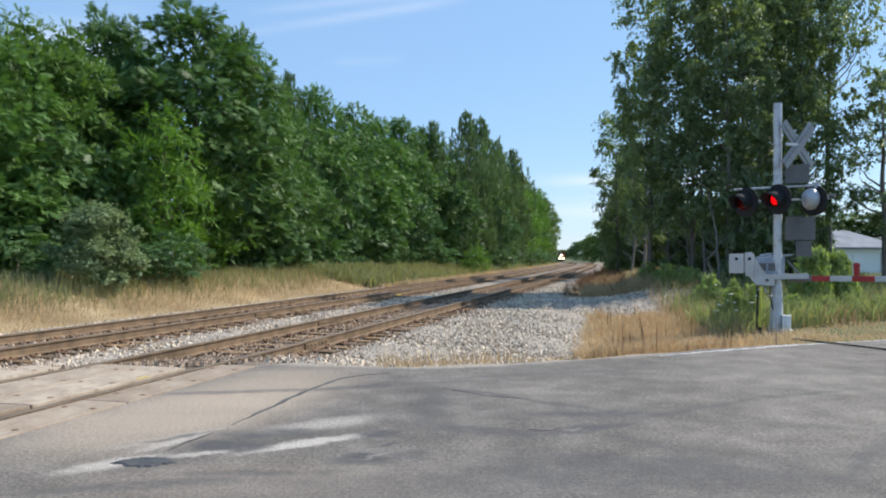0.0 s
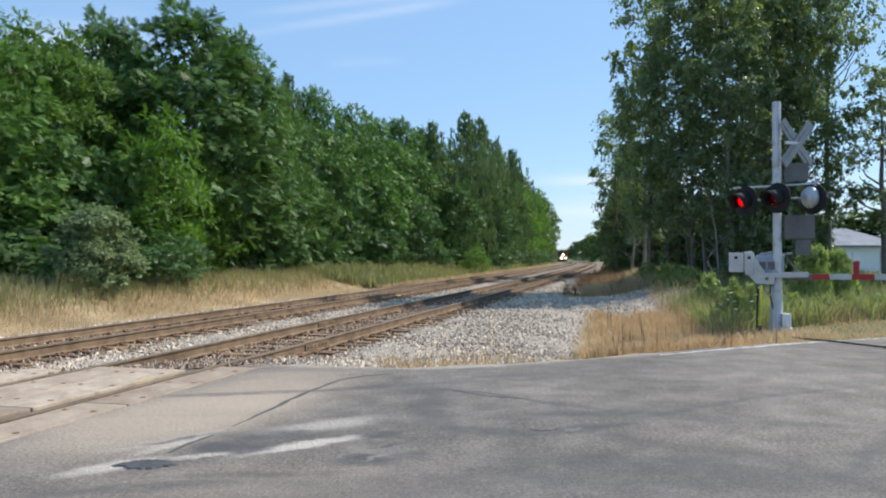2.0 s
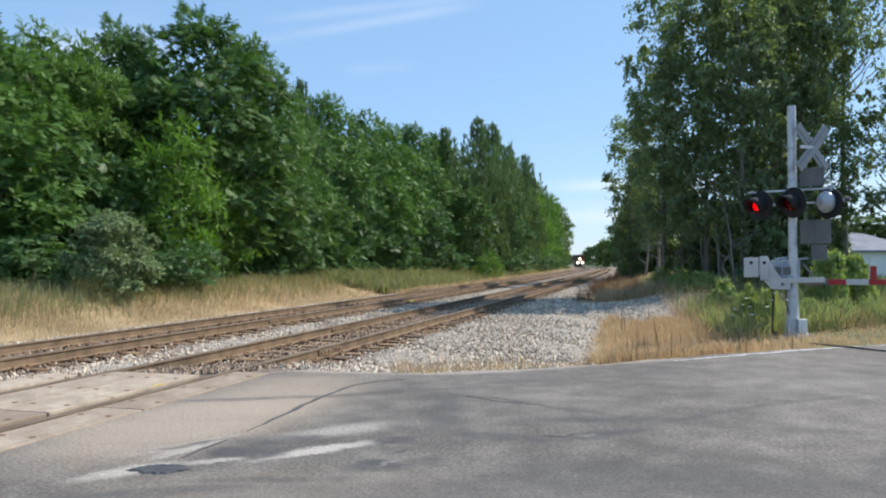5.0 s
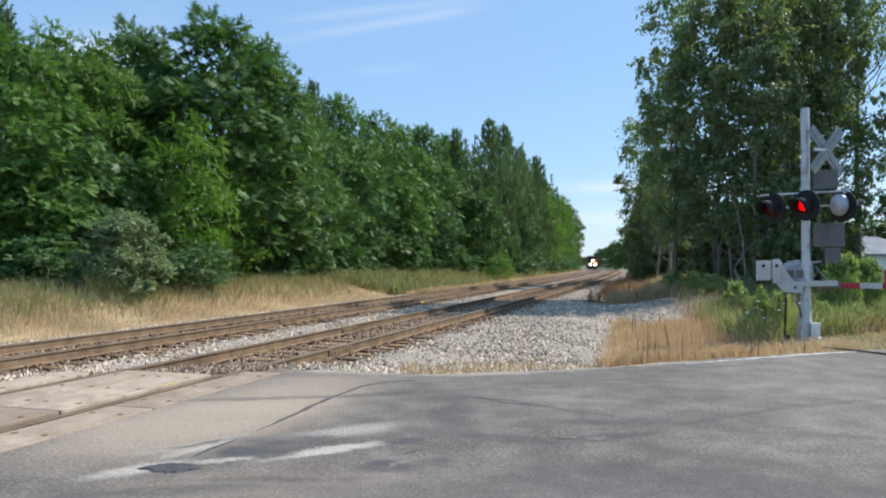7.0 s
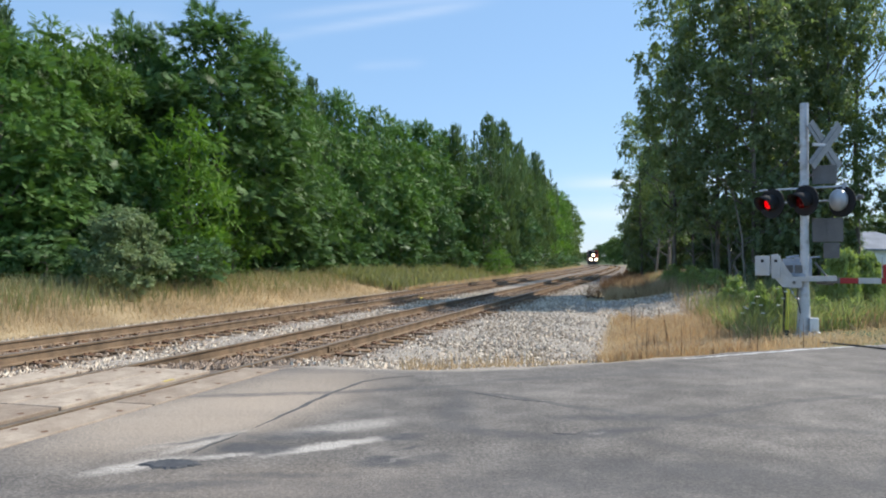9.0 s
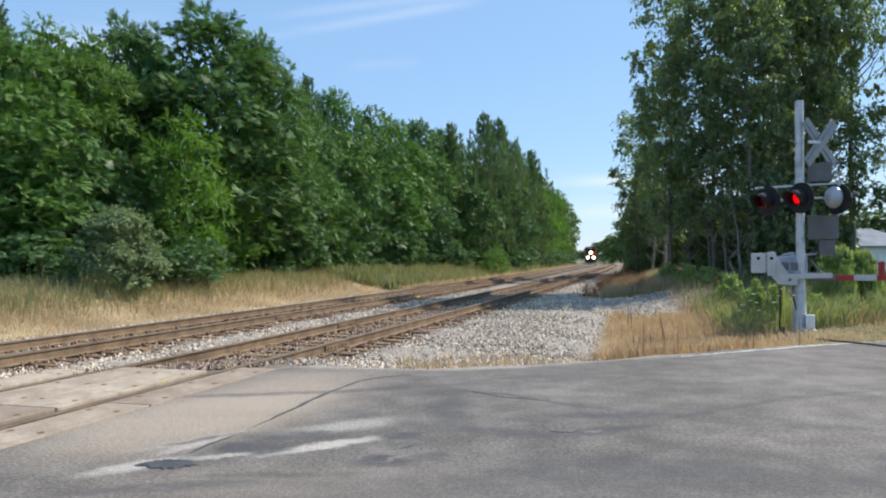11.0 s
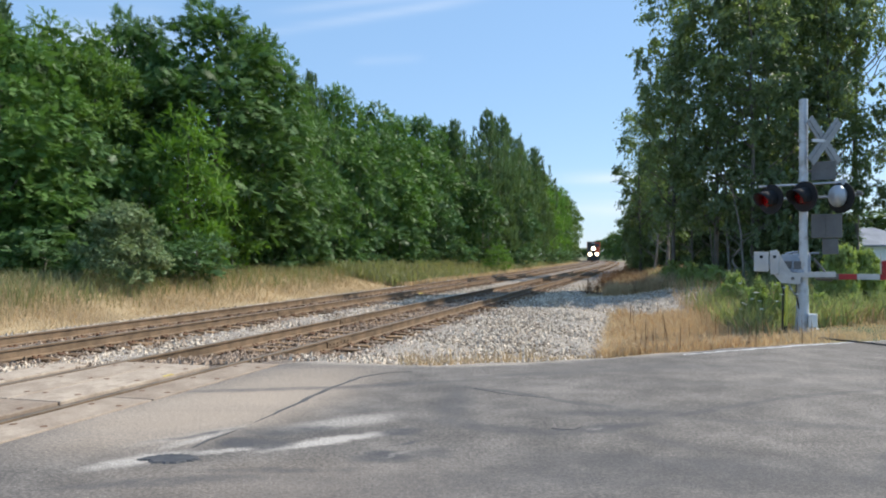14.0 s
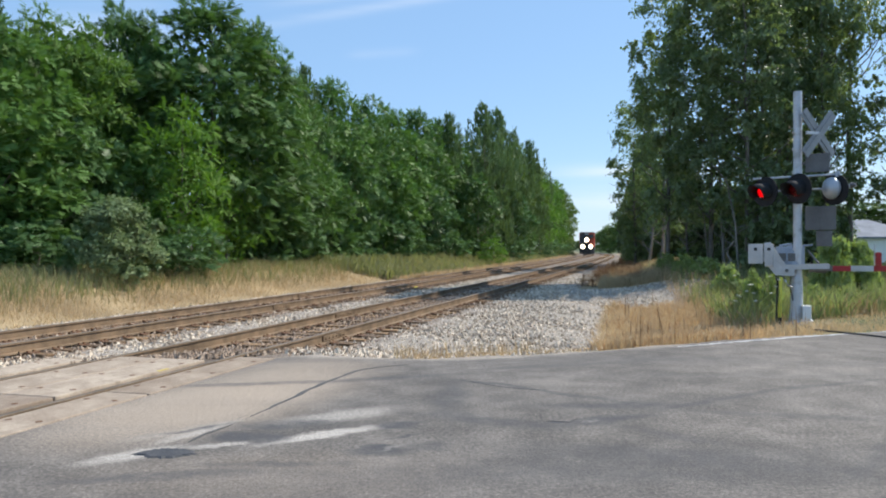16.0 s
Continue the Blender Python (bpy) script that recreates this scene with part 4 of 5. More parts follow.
def weedy(x, y):
    """Where the tall weeds stand: behind the signal and the mown verge."""
    return y > road_edge(x) + np.where(x > 6.1, 3.7, 2.6)


def right_bank(x, y):
    return (side(x, y) > np.interp(y, [10, 13, 18, 22, 25], [5.35, 5.1, 4.7, 4.55, 4.25]) + 0.3 * np.sin(5.1 * y + 2 * x) * np.sin(9.7 * y) + 0.25 * np.abs(np.sin(23 * y + 31 * x))) & (y > road_edge(x) + 0.12) & (y < 23.0 + 0.9 * np.sin(2.1 * x) + 0.7 * np.sin(5.3 * x + 1) + 0.6 * np.sin(11 * x)) & (gravel_share(x, y) < 0.5 + 0.35 * np.sin(7 * x + 3 * y))


meadow("far_verge", "green grass along the foot of the distant woods", 41, 9000, lambda x, y: (side(x, y) < -8.6) & (side(x, y) > -13.5), (-16, 60, 45, 230), 0.7, 0.09, M_GRASS, 0.5)
meadow("far_straw", "straw-coloured grass beside the distant track", 42, 7000, lambda x, y: (side(x, y) < -7.0) & (side(x, y) > -9.6), (-16, 60, 45, 200), 0.3, 0.09, M_STRAW, 0.6)
meadow("russet_grass", "sparse reddish-brown dry grass beside the ballast", 4, 3000, lambda x, y: right_bank(x, y) & (y < 24) & (x < 5.2 + 0.16 * (y - 12)) & clumped(x, y, 1.9, -0.5), (0, 12, 10.4, 27), 0.24, 0.012, M_RUSSET, 0.7)
meadow("dark_stalks", "thin dark dry stalks standing in the russet grass", 54, 70, lambda x, y: right_bank(x, y) & (y < 22) & (x < 6 + 0.16 * (y - 12)), (0, 12, 10.8, 22), 0.55, 0.016, M_STALK, 0.12)
meadow("pale_dry_grass", "thin pale straw beside the ballast", 14, 7000, lambda x, y: right_bank(x, y) & (y < 25) & (x < 6.6 + 0.16 * (y - 12)) & clumped(x, y, 1.7, -0.55), (0, 13, 10.4, 27), 0.22, 0.013, M_STRAW, 0.9)
meadow("low_straw", "low pale straw below the ballast heap", 24, 2800, lambda x, y: right_bank(x, y) & (y > 17) & (x < 10), (0, 12, 16, 23.4), 0.12, 0.018, M_STRAW, 0.9)
meadow("straw_verge", "short straw-coloured grass along the road edge", 5, 12000, lambda x, y: (y > road_edge(x) + 0.05) & (y < road_edge(x) + 1.1 + 1.1 * np.clip(x - 4, 0, 2.6)) & (x > -0.6), (-1, 17, 9.5, 22), 0.06, 0.016, M_STRAW, 0.9)
meadow("edge_stalks", "thin dry stalks between gravel and road", 31, 260, lambda x, y: (y > road_edge(x) + 0.06) & (y < road_edge(x) + 0.7) & (x > -0.9) & clumped(x, y, 2.3, -0.4), (-1, 2.6, 9.5, 12.5), 0.22, 0.012, M_STRAW, 0.5)
meadow("weeds", "tall green weeds around the signal", 6, 6500, lambda x, y: (x > 5.3 + 0.15 * (y - 12)) & weedy(x, y) & clumped(x, y, 1.1, -0.35), (4, 24, 14, 40), 0.75, 0.026, M_GRASS, 0.5)
meadow("pale_weeds", "pale straw stalks among the weeds", 27, 8000, lambda x, y: (x > 4.9 + 0.15 * (y - 12)) & weedy(x, y), (4, 24, 13.5, 40), 0.4, 0.013, M_STRAW, 0.7)
meadow("bright_weeds", "bright green leafy weeds beside the signal", 26, 2000, lambda x, y: (x > 5.1 + 0.15 * (y - 12)) & weedy(x, y) & clumped(x, y, 1.6, -0.1), (4.5, 13, 14, 20), 0.62, 0.022, M_WEED, 0.7)
meadow("low_weeds", "low green and yellowing weeds behind the gate", 16, 7000, lambda x, y: (x > 5.1 + 0.15 * (y - 12)) & weedy(x, y), (4, 24, 13.5, 40), 0.42, 0.024, M_GRASS, 0.7)
meadow("dry_weeds", "dry brown stalks among the weeds", 17, 8000, lambda x, y: (x > 4.9 + 0.15 * (y - 12)) & weedy(x, y) & clumped(x, y, 0.9, -0.2), (4, 24, 13.5, 40), 0.5, 0.014, M_RUSSET, 0.6)
meadow("brown_weeds", "tall brown seed heads among the weeds", 7, 3600, lambda x, y: (side(x, y) > 3.0) & (side(x, y) < 5.6) & (y > 31.5) & clumped(x, y, 1.1, -0.4), (4, 36, 31.5, 90), 0.7, 0.022, M_STALK, 0.55)
meadow("bank_grass", "pale dry grass on the far bank", 18, 15000, lambda x, y: (side(x, y) > 3.9) & (side(x, y) < 10) & (y > 31), (4, 30, 31, 90), 0.55, 0.03, M_STRAW, 0.5)
meadow("bank_weeds", "green weeds under the cottonwoods", 19, 6000, lambda x, y: (side(x, y) > 8.6) & (side(x, y) < 16) & (y > 27), (7, 36, 27, 80), 0.8, 0.035, M_GRASS, 0.5)


def build_ballast():
    rng = np.random.default_rng(3)
    bv = np.array([(1, 0, 0), (-1, 0, 0), (0, 1, 0), (0, -1, 0), (0, 0, 1), (0, 0, -1)], float)
    bf = np.array([(0, 2, 4), (2, 1, 4), (1, 3, 4), (3, 0, 4), (2, 0, 5), (1, 2, 5), (3, 1, 5), (0, 3, 5)])
    n = 36000
    xs, ys = patch(rng, n, lambda x, y: (gravel_share(x, y) > rng.random(len(x)) * 0.6 + 0.2) & (y > road_edge(x) + 0.02), -10, 10, 9, 40)
    s = rng.uniform(0.018, 0.044, n)
    zs = ground_z(xs, ys) + s * 0.35
    V = bv[None] * (1 + 0.28 * rng.normal(size=(n, len(bv), 3)) + 0.0) * (s[:, None] * rng.uniform(0.7, 1.3, (n, 3)))[:, None]
    q = rng.random(n) * 6.28
    c, sn = np.cos(q)[:, None], np.sin(q)[:, None]
    V = np.stack([V[..., 0] * c - V[..., 1] * sn, V[..., 0] * sn + V[..., 1] * c, V[..., 2]], -1) + np.stack([xs, ys, zs], 1)[:, None]
    F = (np.arange(n)[:, None, None] * len(bv) + bf[None]).reshape(-1, 3)
    u = side(xs, ys)
    dusty = (np.minimum(np.abs(u), np.abs(u + SPACING)) + 0.35 * rng.normal(size=n) < 1.35).astype(int)
    tagged(new("ballast", mesh_of("ballast", V.reshape(-1, 3).tolist(), F.tolist(), [M_STONE, M_RUSTSTONE], False, np.repeat(dusty, len(bf)).tolist())), "loose grey crushed-stone ballast between and beside the rails", "gravel", kind="stuff")


build_ballast()


# ---- the level crossing signal ----
M_ALU = surface("galvanised_mast", (0.42, 0.44, 0.47), (0.62, 0.64, 0.67), 1.5, 40, 0.5, 0.35, bump_mm=0.5, stain=(0.36, 0.36, 0.36))
M_WHITE = surface("weathered_white_paint", (0.37, 0.365, 0.365), (0.55, 0.545, 0.54), 2, 40, 0.55, bump_mm=0.4, stain=(0.5, 0.48, 0.45))
M_ENAMEL = surface("white_enamel", (0.66, 0.66, 0.66), (0.82, 0.82, 0.81), 3, 40, 0.4, bump_mm=0.2)
M_GREY = surface("bare_sign_back", (0.10, 0.097, 0.097), (0.17, 0.167, 0.165), 2, 40, 0.55, 0.3, bump_mm=0.3)
M_BLUEGREY = surface("bluegrey_casting", (0.20, 0.24, 0.30), (0.36, 0.41, 0.48), 3, 40, 0.5, 0.2, bump_mm=1)
M_BLACK = surface("black_paint", (0.010, 0.010, 0.012), (0.022, 0.022, 0.024), 2, 40, 0.9, bump_mm=0.3)
M_RED = surface("red_sheeting", (0.27, 0.012, 0.014), (0.42, 0.02, 0.022), 3, 60, 0.4, bump_mm=0.2)
M_YELLOW = surface("yellow_plastic", (0.55, 0.50, 0.05), (0.72, 0.68, 0.10), 3, 50, 0.5, bump_mm=0.3)
M_SILVER_PAINT = surface("silver_paint", (0.30, 0.325, 0.36), (0.44, 0.465, 0.50), 3, 40, 0.42, 0.4, bump_mm=0.3)


M_BOARD = surface("aluminium_board_back", (0.19, 0.195, 0.20), (0.30, 0.305, 0.31), 2, 40, 0.5, 0.5, bump_mm=0.3)


def glow(name, colour, strength):
    m, nt, b, geo = start(name, 0.4)
    b.inputs["Base Color"].default_value = (*colour, 1)
    b.inputs["Emission Color"].default_value = (*colour, 1)
    b.inputs["Emission Strength"].default_value = strength
    return m


def lens_material():
    m, nt, b, geo = start("red_lens", 0.25)
    b.inputs["Base Color"].default_value = (0.20, 0.006, 0.008, 1)
    tr = nt.nodes.new("ShaderNodeBsdfTransparent")
    tr.inputs["Color"].default_value = (1.0, 0.10, 0.12, 1)
    mx = nt.nodes.new("ShaderNodeMixShader")
    mx.inputs[0].default_value = 0.6
    link(nt, b.outputs[0], mx.inputs[1])
    link(nt, tr.outputs[0], mx.inputs[2])
    link(nt, mx.outputs[0], nt.nodes["Material Output"].inputs["Surface"])
    return m


M_LENS = lens_material()
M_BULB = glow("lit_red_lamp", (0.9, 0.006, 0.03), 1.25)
SIG = Vector((7.11, 16.16, -0.08))
SIG_POSE = pose(*SIG, 0, 0, -23.7)
FLASHERS = []


def lamp_head(parent, x, y, z, yaw, name="lamp_head"):
    """A black disc with a hooded red lens; an added half-glowing disc turns inside to flash it. The front is -y."""
    bm = bmesh.new()
    rod(bm, (0, 0.0, 0), (0, 0.018, 0), 0.32, 0.32, 36)
    rod(bm, (0, 0.018, 0), (0, 0.16, 0), 0.17, 0.13, 24)
    hd = part(name, (bm, M_BLACK), parent, "black round target with a hooded red lamp", pose(x, y, z, 0, 0, yaw))
    vs, fs = [], []
    n = 18
    for i in range(n + 1):
        a = math.radians(-35 + 250 * i / n)
        for r, yy in ((0.19, 0.0), (0.19, -0.40 + 0.24 * (1 - math.sin(a)) / 2), (0.182, -0.40 + 0.24 * (1 - math.sin(a)) / 2), (0.182, 0.0)):
            vs.append((r * math.cos(a), yy, r * math.sin(a) - 0.0 + 0.16 * yy))
    for i in range(n):
        for k in range(4):
            fs.append((i * 4 + k, i * 4 + (k + 1) % 4, i * 4 + 4 + (k + 1) % 4, i * 4 + 4 + k))
    part("hood", mesh_of("hood", vs, fs, M_BLACK, True), hd)
    lb = bmesh.new()
    bmesh.ops.create_uvsphere(lb, u_segments=24, v_segments=8, radius=0.16, matrix=pose(0, -0.075, 0, 90) @ Matrix.Diagonal((1, 1, 0.22, 1)))
    part("lens", (lb, M_LENS), hd, "domed red lens")
    # added disc, glowing on one side, imitates the lamp going on and off
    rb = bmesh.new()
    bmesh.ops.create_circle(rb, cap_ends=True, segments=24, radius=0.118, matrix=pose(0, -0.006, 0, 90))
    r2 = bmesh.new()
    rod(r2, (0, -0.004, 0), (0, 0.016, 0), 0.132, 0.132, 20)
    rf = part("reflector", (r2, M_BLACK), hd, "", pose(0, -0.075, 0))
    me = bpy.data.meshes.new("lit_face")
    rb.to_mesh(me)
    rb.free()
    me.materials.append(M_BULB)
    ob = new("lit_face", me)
    # the glowing face belongs to the added disc's own mesh
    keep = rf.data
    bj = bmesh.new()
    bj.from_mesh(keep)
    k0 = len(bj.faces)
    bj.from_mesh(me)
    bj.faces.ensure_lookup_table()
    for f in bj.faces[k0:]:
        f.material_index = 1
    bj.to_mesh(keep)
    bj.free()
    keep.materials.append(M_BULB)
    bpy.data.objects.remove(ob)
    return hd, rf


def build_signal():
    sg = thing("crossing_signal", SIG_POSE, "grey steel crossing signal mast with red lamps and crossbuck", "crossing signal")
    bm = bmesh.new()
    rod(bm, (0, 0, 0.1), (0.02, 0, 4.76), 0.086, 0.086, 24)
    for z in (1.45, 2.55, 3.05, 3.55, 3.9):
        rod(bm, (0, 0, z - 0.02), (0, 0, z + 0.02), 0.096, 0.096, 24)
    part("mast", (bm, M_ALU), sg)
    bm = bmesh.new()
    rod(bm, (-0.03, 0, -0.25), (-0.01, 0, 0.85), 0.15, 0.105, 20)
    rod(bm, (-0.03, 0, -0.16), (-0.03, 0, -0.1), 0.19, 0.19, 20)
    rod(bm, (-0.01, 0, 0.85), (0, 0, 0.92), 0.105, 0.08, 20)
    part("pedestal", (bm, M_ALU), sg)
    bm = bmesh.new()
    box(bm, -0.24, 0.3, -0.26, 0.22, -0.45, -0.11, 0.02)
    for sx in (-0.16, 0.22):
        for sy in (-0.2, 0.16):
            rod(bm, (sx, sy, -0.12), (sx, sy, -0.03), 0.02, 0.02, 8)
    part("foundation", (bm, M_WHITE), sg, "pale concrete footing with anchor bolts")
    bm = bmesh.new()
    box(bm, 0.09, 0.26, -0.2, -0.02, -0.02, 0.27, 0.02)
    box(bm, 0.06, 0.29, -0.24, 0.0, -0.12, -0.03, 0.01)
    part("junction_box", (bm, M_ENAMEL), sg, "white metal junction box")
    # crossbuck, seen from behind
    cb = part("crossbuck", (box(bmesh.new(), -0.36, 0.02, -0.02, 0.02, -0.03, 0.03, 0.006), M_ALU), sg, "crossed boards with bare grey backs", pose(0.42, 0.06, 3.86, 0, 0, 48))
    for a, off in ((47, 0.0), (-47, 0.028)):
        bm = bmesh.new()
        box(bm, -0.61, 0.61, -0.01, 0.01, -0.115, 0.115, 0.004)
        box(bm, -0.60, 0.60, -0.02, -0.009, -0.03, 0.03, 0.003)
        part("board", (bm, M_BOARD), cb, "", pose(0, off, 0, 0, -a, 0))
    bm = bmesh.new()
    box(bm, 0.16, 0.62, 0.02, 0.04, 3.05, 3.44, 0.008)
    box(bm, 0.0, 0.5, 0.03, 0.06, 3.22, 3.27, 0.004)
    part("sign_plate", (bm, M_GREY), sg, "bare grey back of a small sign")
    bm = bmesh.new()
    box(bm, 0.15, 0.73, 0.0, 0.16, 1.84, 2.34, 0.015)
    box(bm, 0.42, 0.45, -0.012, 0.0, 1.86, 2.32, 0.002)
    part("relay_cabinet", (bm, M_GREY), sg, "dark grey cabinet with a middle seam")
    bm = bmesh.new()
    box(bm, 0.36, 0.66, 0.03, 0.13, 1.5, 1.83, 0.01)
    rod(bm, (0.51, 0.0, 1.8), (0.51, 0.03, 1.8), 0.03, 0.03, 10)
    part("lower_cabinet", (bm, M_GREY), sg, "small dark grey box")
    # lamp arms
    bm = bmesh.new()
    rod(bm, (-0.86, -0.02, 2.955), (0.80, -0.04, 2.985), 0.022, 0.022, 12)
    rod(bm, (-0.62, -0.02, 2.955), (-0.62, -0.02, 2.72), 0.02, 0.02, 10)
    rod(bm, (0.76, -0.04, 2.985), (0.76, -0.04, 2.75), 0.02, 0.02, 10)
    rod(bm, (-0.6, 0.1, 2.68), (1.05, 0.12, 2.72), 0.024, 0.024, 12)
    rod(bm, (0.95, 0.12, 2.76), (1.12, 0.16, 2.75), 0.02, 0.02, 10)
    part("lamp_arm", (bm, M_ALU), sg, "horizontal grey pipe arm")
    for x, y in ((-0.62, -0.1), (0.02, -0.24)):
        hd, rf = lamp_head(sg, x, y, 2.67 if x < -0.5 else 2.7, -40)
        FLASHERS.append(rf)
    # the lamp that faces the other way shows its silver housing
    bm = bmesh.new()
    rod(bm, (0, -0.01, 0), (0, 0.01, 0), 0.32, 0.32, 36)
    bk = part("lamp_head", (bm, M_BLACK), sg, "black round target seen from behind", pose(0.71, -0.02, 2.67, 0, 0, -42))
    bm = bmesh.new()
    bmesh.ops.create_uvsphere(bm, u_segments=24, v_segments=14, radius=0.205, matrix=pose(0, -0.1, 0.03) @ Matrix.Diagonal((0.95, 0.75, 1.12, 1)))
    part("lamp_housing", (bm, M_SILVER_PAINT), bk, "rounded silver lamp housing")
    bm = bmesh.new()
    rod(bm, (1.0, 0.12, 2.76), (1.1, 0.1, 2.76), 0.06, 0.045, 16)
    part("far_lamp_housing", (bm, M_GREY), sg, "dark grey housing of a lamp beyond")
    bm = bmesh.new()
    rod(bm, (0.76, -0.04, 2.93), (0.76, -0.04, 3.05), 0.05, 0.05, 12)
    part("bracket", (bm, M_SILVER_PAINT), sg)
    return sg


build_signal()


def build_gate():
    gt = thing("crossing_gate", SIG_POSE, "lowered red and white gate arm with counterweights", "crossing gate")
    bm = bmesh.new()
    box(bm, -0.42, 0.14, -0.02, 0.26, 1.02, 1.5, 0.02)
    box(bm, -0.30, 0.0, -0.06, 0.0, 1.12, 1.42, 0.015)
    rod(bm, (-0.05, -0.12, 1.12), (-0.05, 0.0, 1.12), 0.07, 0.07, 14)
    rod(bm, (-0.35, 0.08, 1.52), (-0.1, 0.08, 1.56), 0.02, 0.02, 8)
    rod(bm, (-0.2, 0.1, 1.5), (0.3, 0.1, 1.53), 0.02, 0.02, 8)
    part("mechanism", (bm, M_BLUEGREY), gt, "blue-grey gate drive with fittings")
    for x0, x1, y in ((-0.95, -0.66, -0.12), (-0.63, -0.46, -0.12)):
        bm = bmesh.new()
        box(bm, x0, x1, y - 0.08, y + 0.1, 1.14 if x0 < -0.9 else 1.08, 1.56, 0.015)
        rod(bm, ((x0 + x1) / 2, y - 0.1, 1.36), ((x0 + x1) / 2, y - 0.06, 1.36), 0.035, 0.035, 10)
        cw = part("counterweight", (bm, M_WHITE), gt, "pale painted counterweight block")
        # thin raised black plate stands for the shade inside a bolt hole
        part("slot", (box(bmesh.new(), (x0 + x1) / 2 - 0.03, (x0 + x1) / 2 + 0.03, y - 0.088, y - 0.078, 1.42, 1.48, 0.004), M_BLACK), cw, "black plate painted as a shaded bolt slot")
    # bent side arm: a plate that runs down from the weights to the arm
    for y in (-0.16, 0.3):
        bm = bmesh.new()
        prof = [(-0.64, 1.58), (-0.52, 1.6), (-0.22, 1.12), (0.6, 1.14), (0.6, 1.04), (-0.05, 1.02), (-0.05, 0.88), (-0.42, 0.9), (-0.66, 1.2)]
        vs = [bm.verts.new((px, y, pz)) for px, pz in prof]
        f = bm.faces.new(vs)
        r = bmesh.ops.extrude_face_region(bm, geom=[f])
        bmesh.ops.translate(bm, verts=[v for v in r["geom"] if isinstance(v, bmesh.types.BMVert)], vec=(0, 0.045, 0))
        bmesh.ops.recalc_face_normals(bm, faces=bm.faces[:])
        part("support_arm", (bm, M_WHITE), gt, "pale bent steel side arm")
    bm = bmesh.new()
    rod(bm, (0.2, -0.08, 1.42), (0.42, -0.08, 1.12), 0.022, 0.022, 8)
    rod(bm, (0.22, 0.1, 1.02), (0.55, 0.1, 0.98), 0.06, 0.045, 12)
    box(bm, 0.4, 0.66, -0.02, 0.08, 0.98, 1.1, 0.01)
    part("arm_clamp", (bm, M_GREY), gt, "grey steel clamp")
    for k, (a, b) in enumerate((((-0.42, -0.06, 1.06), (-0.3, -0.09, 0.55)), ((-0.12, -0.1, 1.04), (-0.07, -0.09, 0.3)))):
        v, f = tube([a, ((a[0] + b[0]) / 2 - 0.05, -0.12, (a[2] + b[2]) / 2), b], [0.014] * 3, 7)
        part("cable", mesh_of("cable", v, f, M_RUBBER, True), gt, "black drooping cable")
    for x0 in (-0.36, -0.18):
        part("cover", (box(bmesh.new(), x0, x0 + 0.14, -0.085, -0.06, 1.2, 1.36, 0.008), M_GREY), gt, "dark inspection cover")
    part("cross_pin", (rod(bmesh.new(), (-0.2, -0.2, 1.0), (-0.2, 0.36, 1.0), 0.035, 0.035, 14), M_GREY), gt, "grey steel pivot pin")
    x, k = 0.0, 0
    turn = pose(0.58, 0.03, 1.04, 0, 0, 8)
    arm = None
    while x < 8.4:
        bm = bmesh.new()
        box(bm, x, x + 0.418, -0.022, 0.022, -0.058, 0.058, 0.006)
        mt = M_WHITE if k % 2 else M_RED
        if arm is None:
            arm = part("gate_arm", (bm, M_RED), gt, "long arm with red and white stripes", turn)
        else:
            part("stripe", (bm, mt), arm, "white stripe" if k % 2 else "red stripe")
        x += 0.42
        k += 1
    for x in (0.93, 4.4, 8.0):
        bm = bmesh.new()
        box(bm, x - 0.05, x + 0.05, -0.05, 0.05, 0.06, 0.24, 0.015)
        rod(bm, (x, -0.06, 0.28), (x, 0.06, 0.28), 0.055, 0.055, 14)
        part("arm_lamp", (bm, M_RED), arm, "small red lamp on the arm")
        bm = bmesh.new()
        rod(bm, (x - 0.06, 0.05, 0.05), (x - 0.06, 0.05, 0.5), 0.012, 0.012, 8)
        part("lamp_rod", (bm, M_WHITE), arm)


build_gate()


def build_marker():
    gz = float(ground_z(6.62, 15.9))
    mk = thing("marker_post", pose(6.62, 15.9, gz, 0, 2, 0), "slim yellow plastic marker post with dark foot", "marker post")
    bm = bmesh.new()
    rod(bm, (0, 0, 0.22), (0, 0, 1.06), 0.033, 0.033, 14)
    part("post", (bm, M_YELLOW), mk)
    bm = bmesh.new()
    rod(bm, (0, 0, -0.1), (0, 0, 0.22), 0.037, 0.037, 14)
    rod(bm, (-0.06, 0.02, 0.1), (-0.06, 0.02, 1.04), 0.014, 0.018, 10)
    part("foot", (bm, M_BLACK), mk, "black plastic foot and cable duct")
    v, f = tube([(0.0, 0, 1.04), (0.04, 0, 1.08), (0.10, 0, 0.98), (0.16, 0, 0.88), (0.24, 0.02, 0.86)], [0.022] * 5, 8)
    part("conduit", mesh_of("conduit", v, f, M_SILVER_PAINT, True), mk, "bent pale conduit")


build_marker()


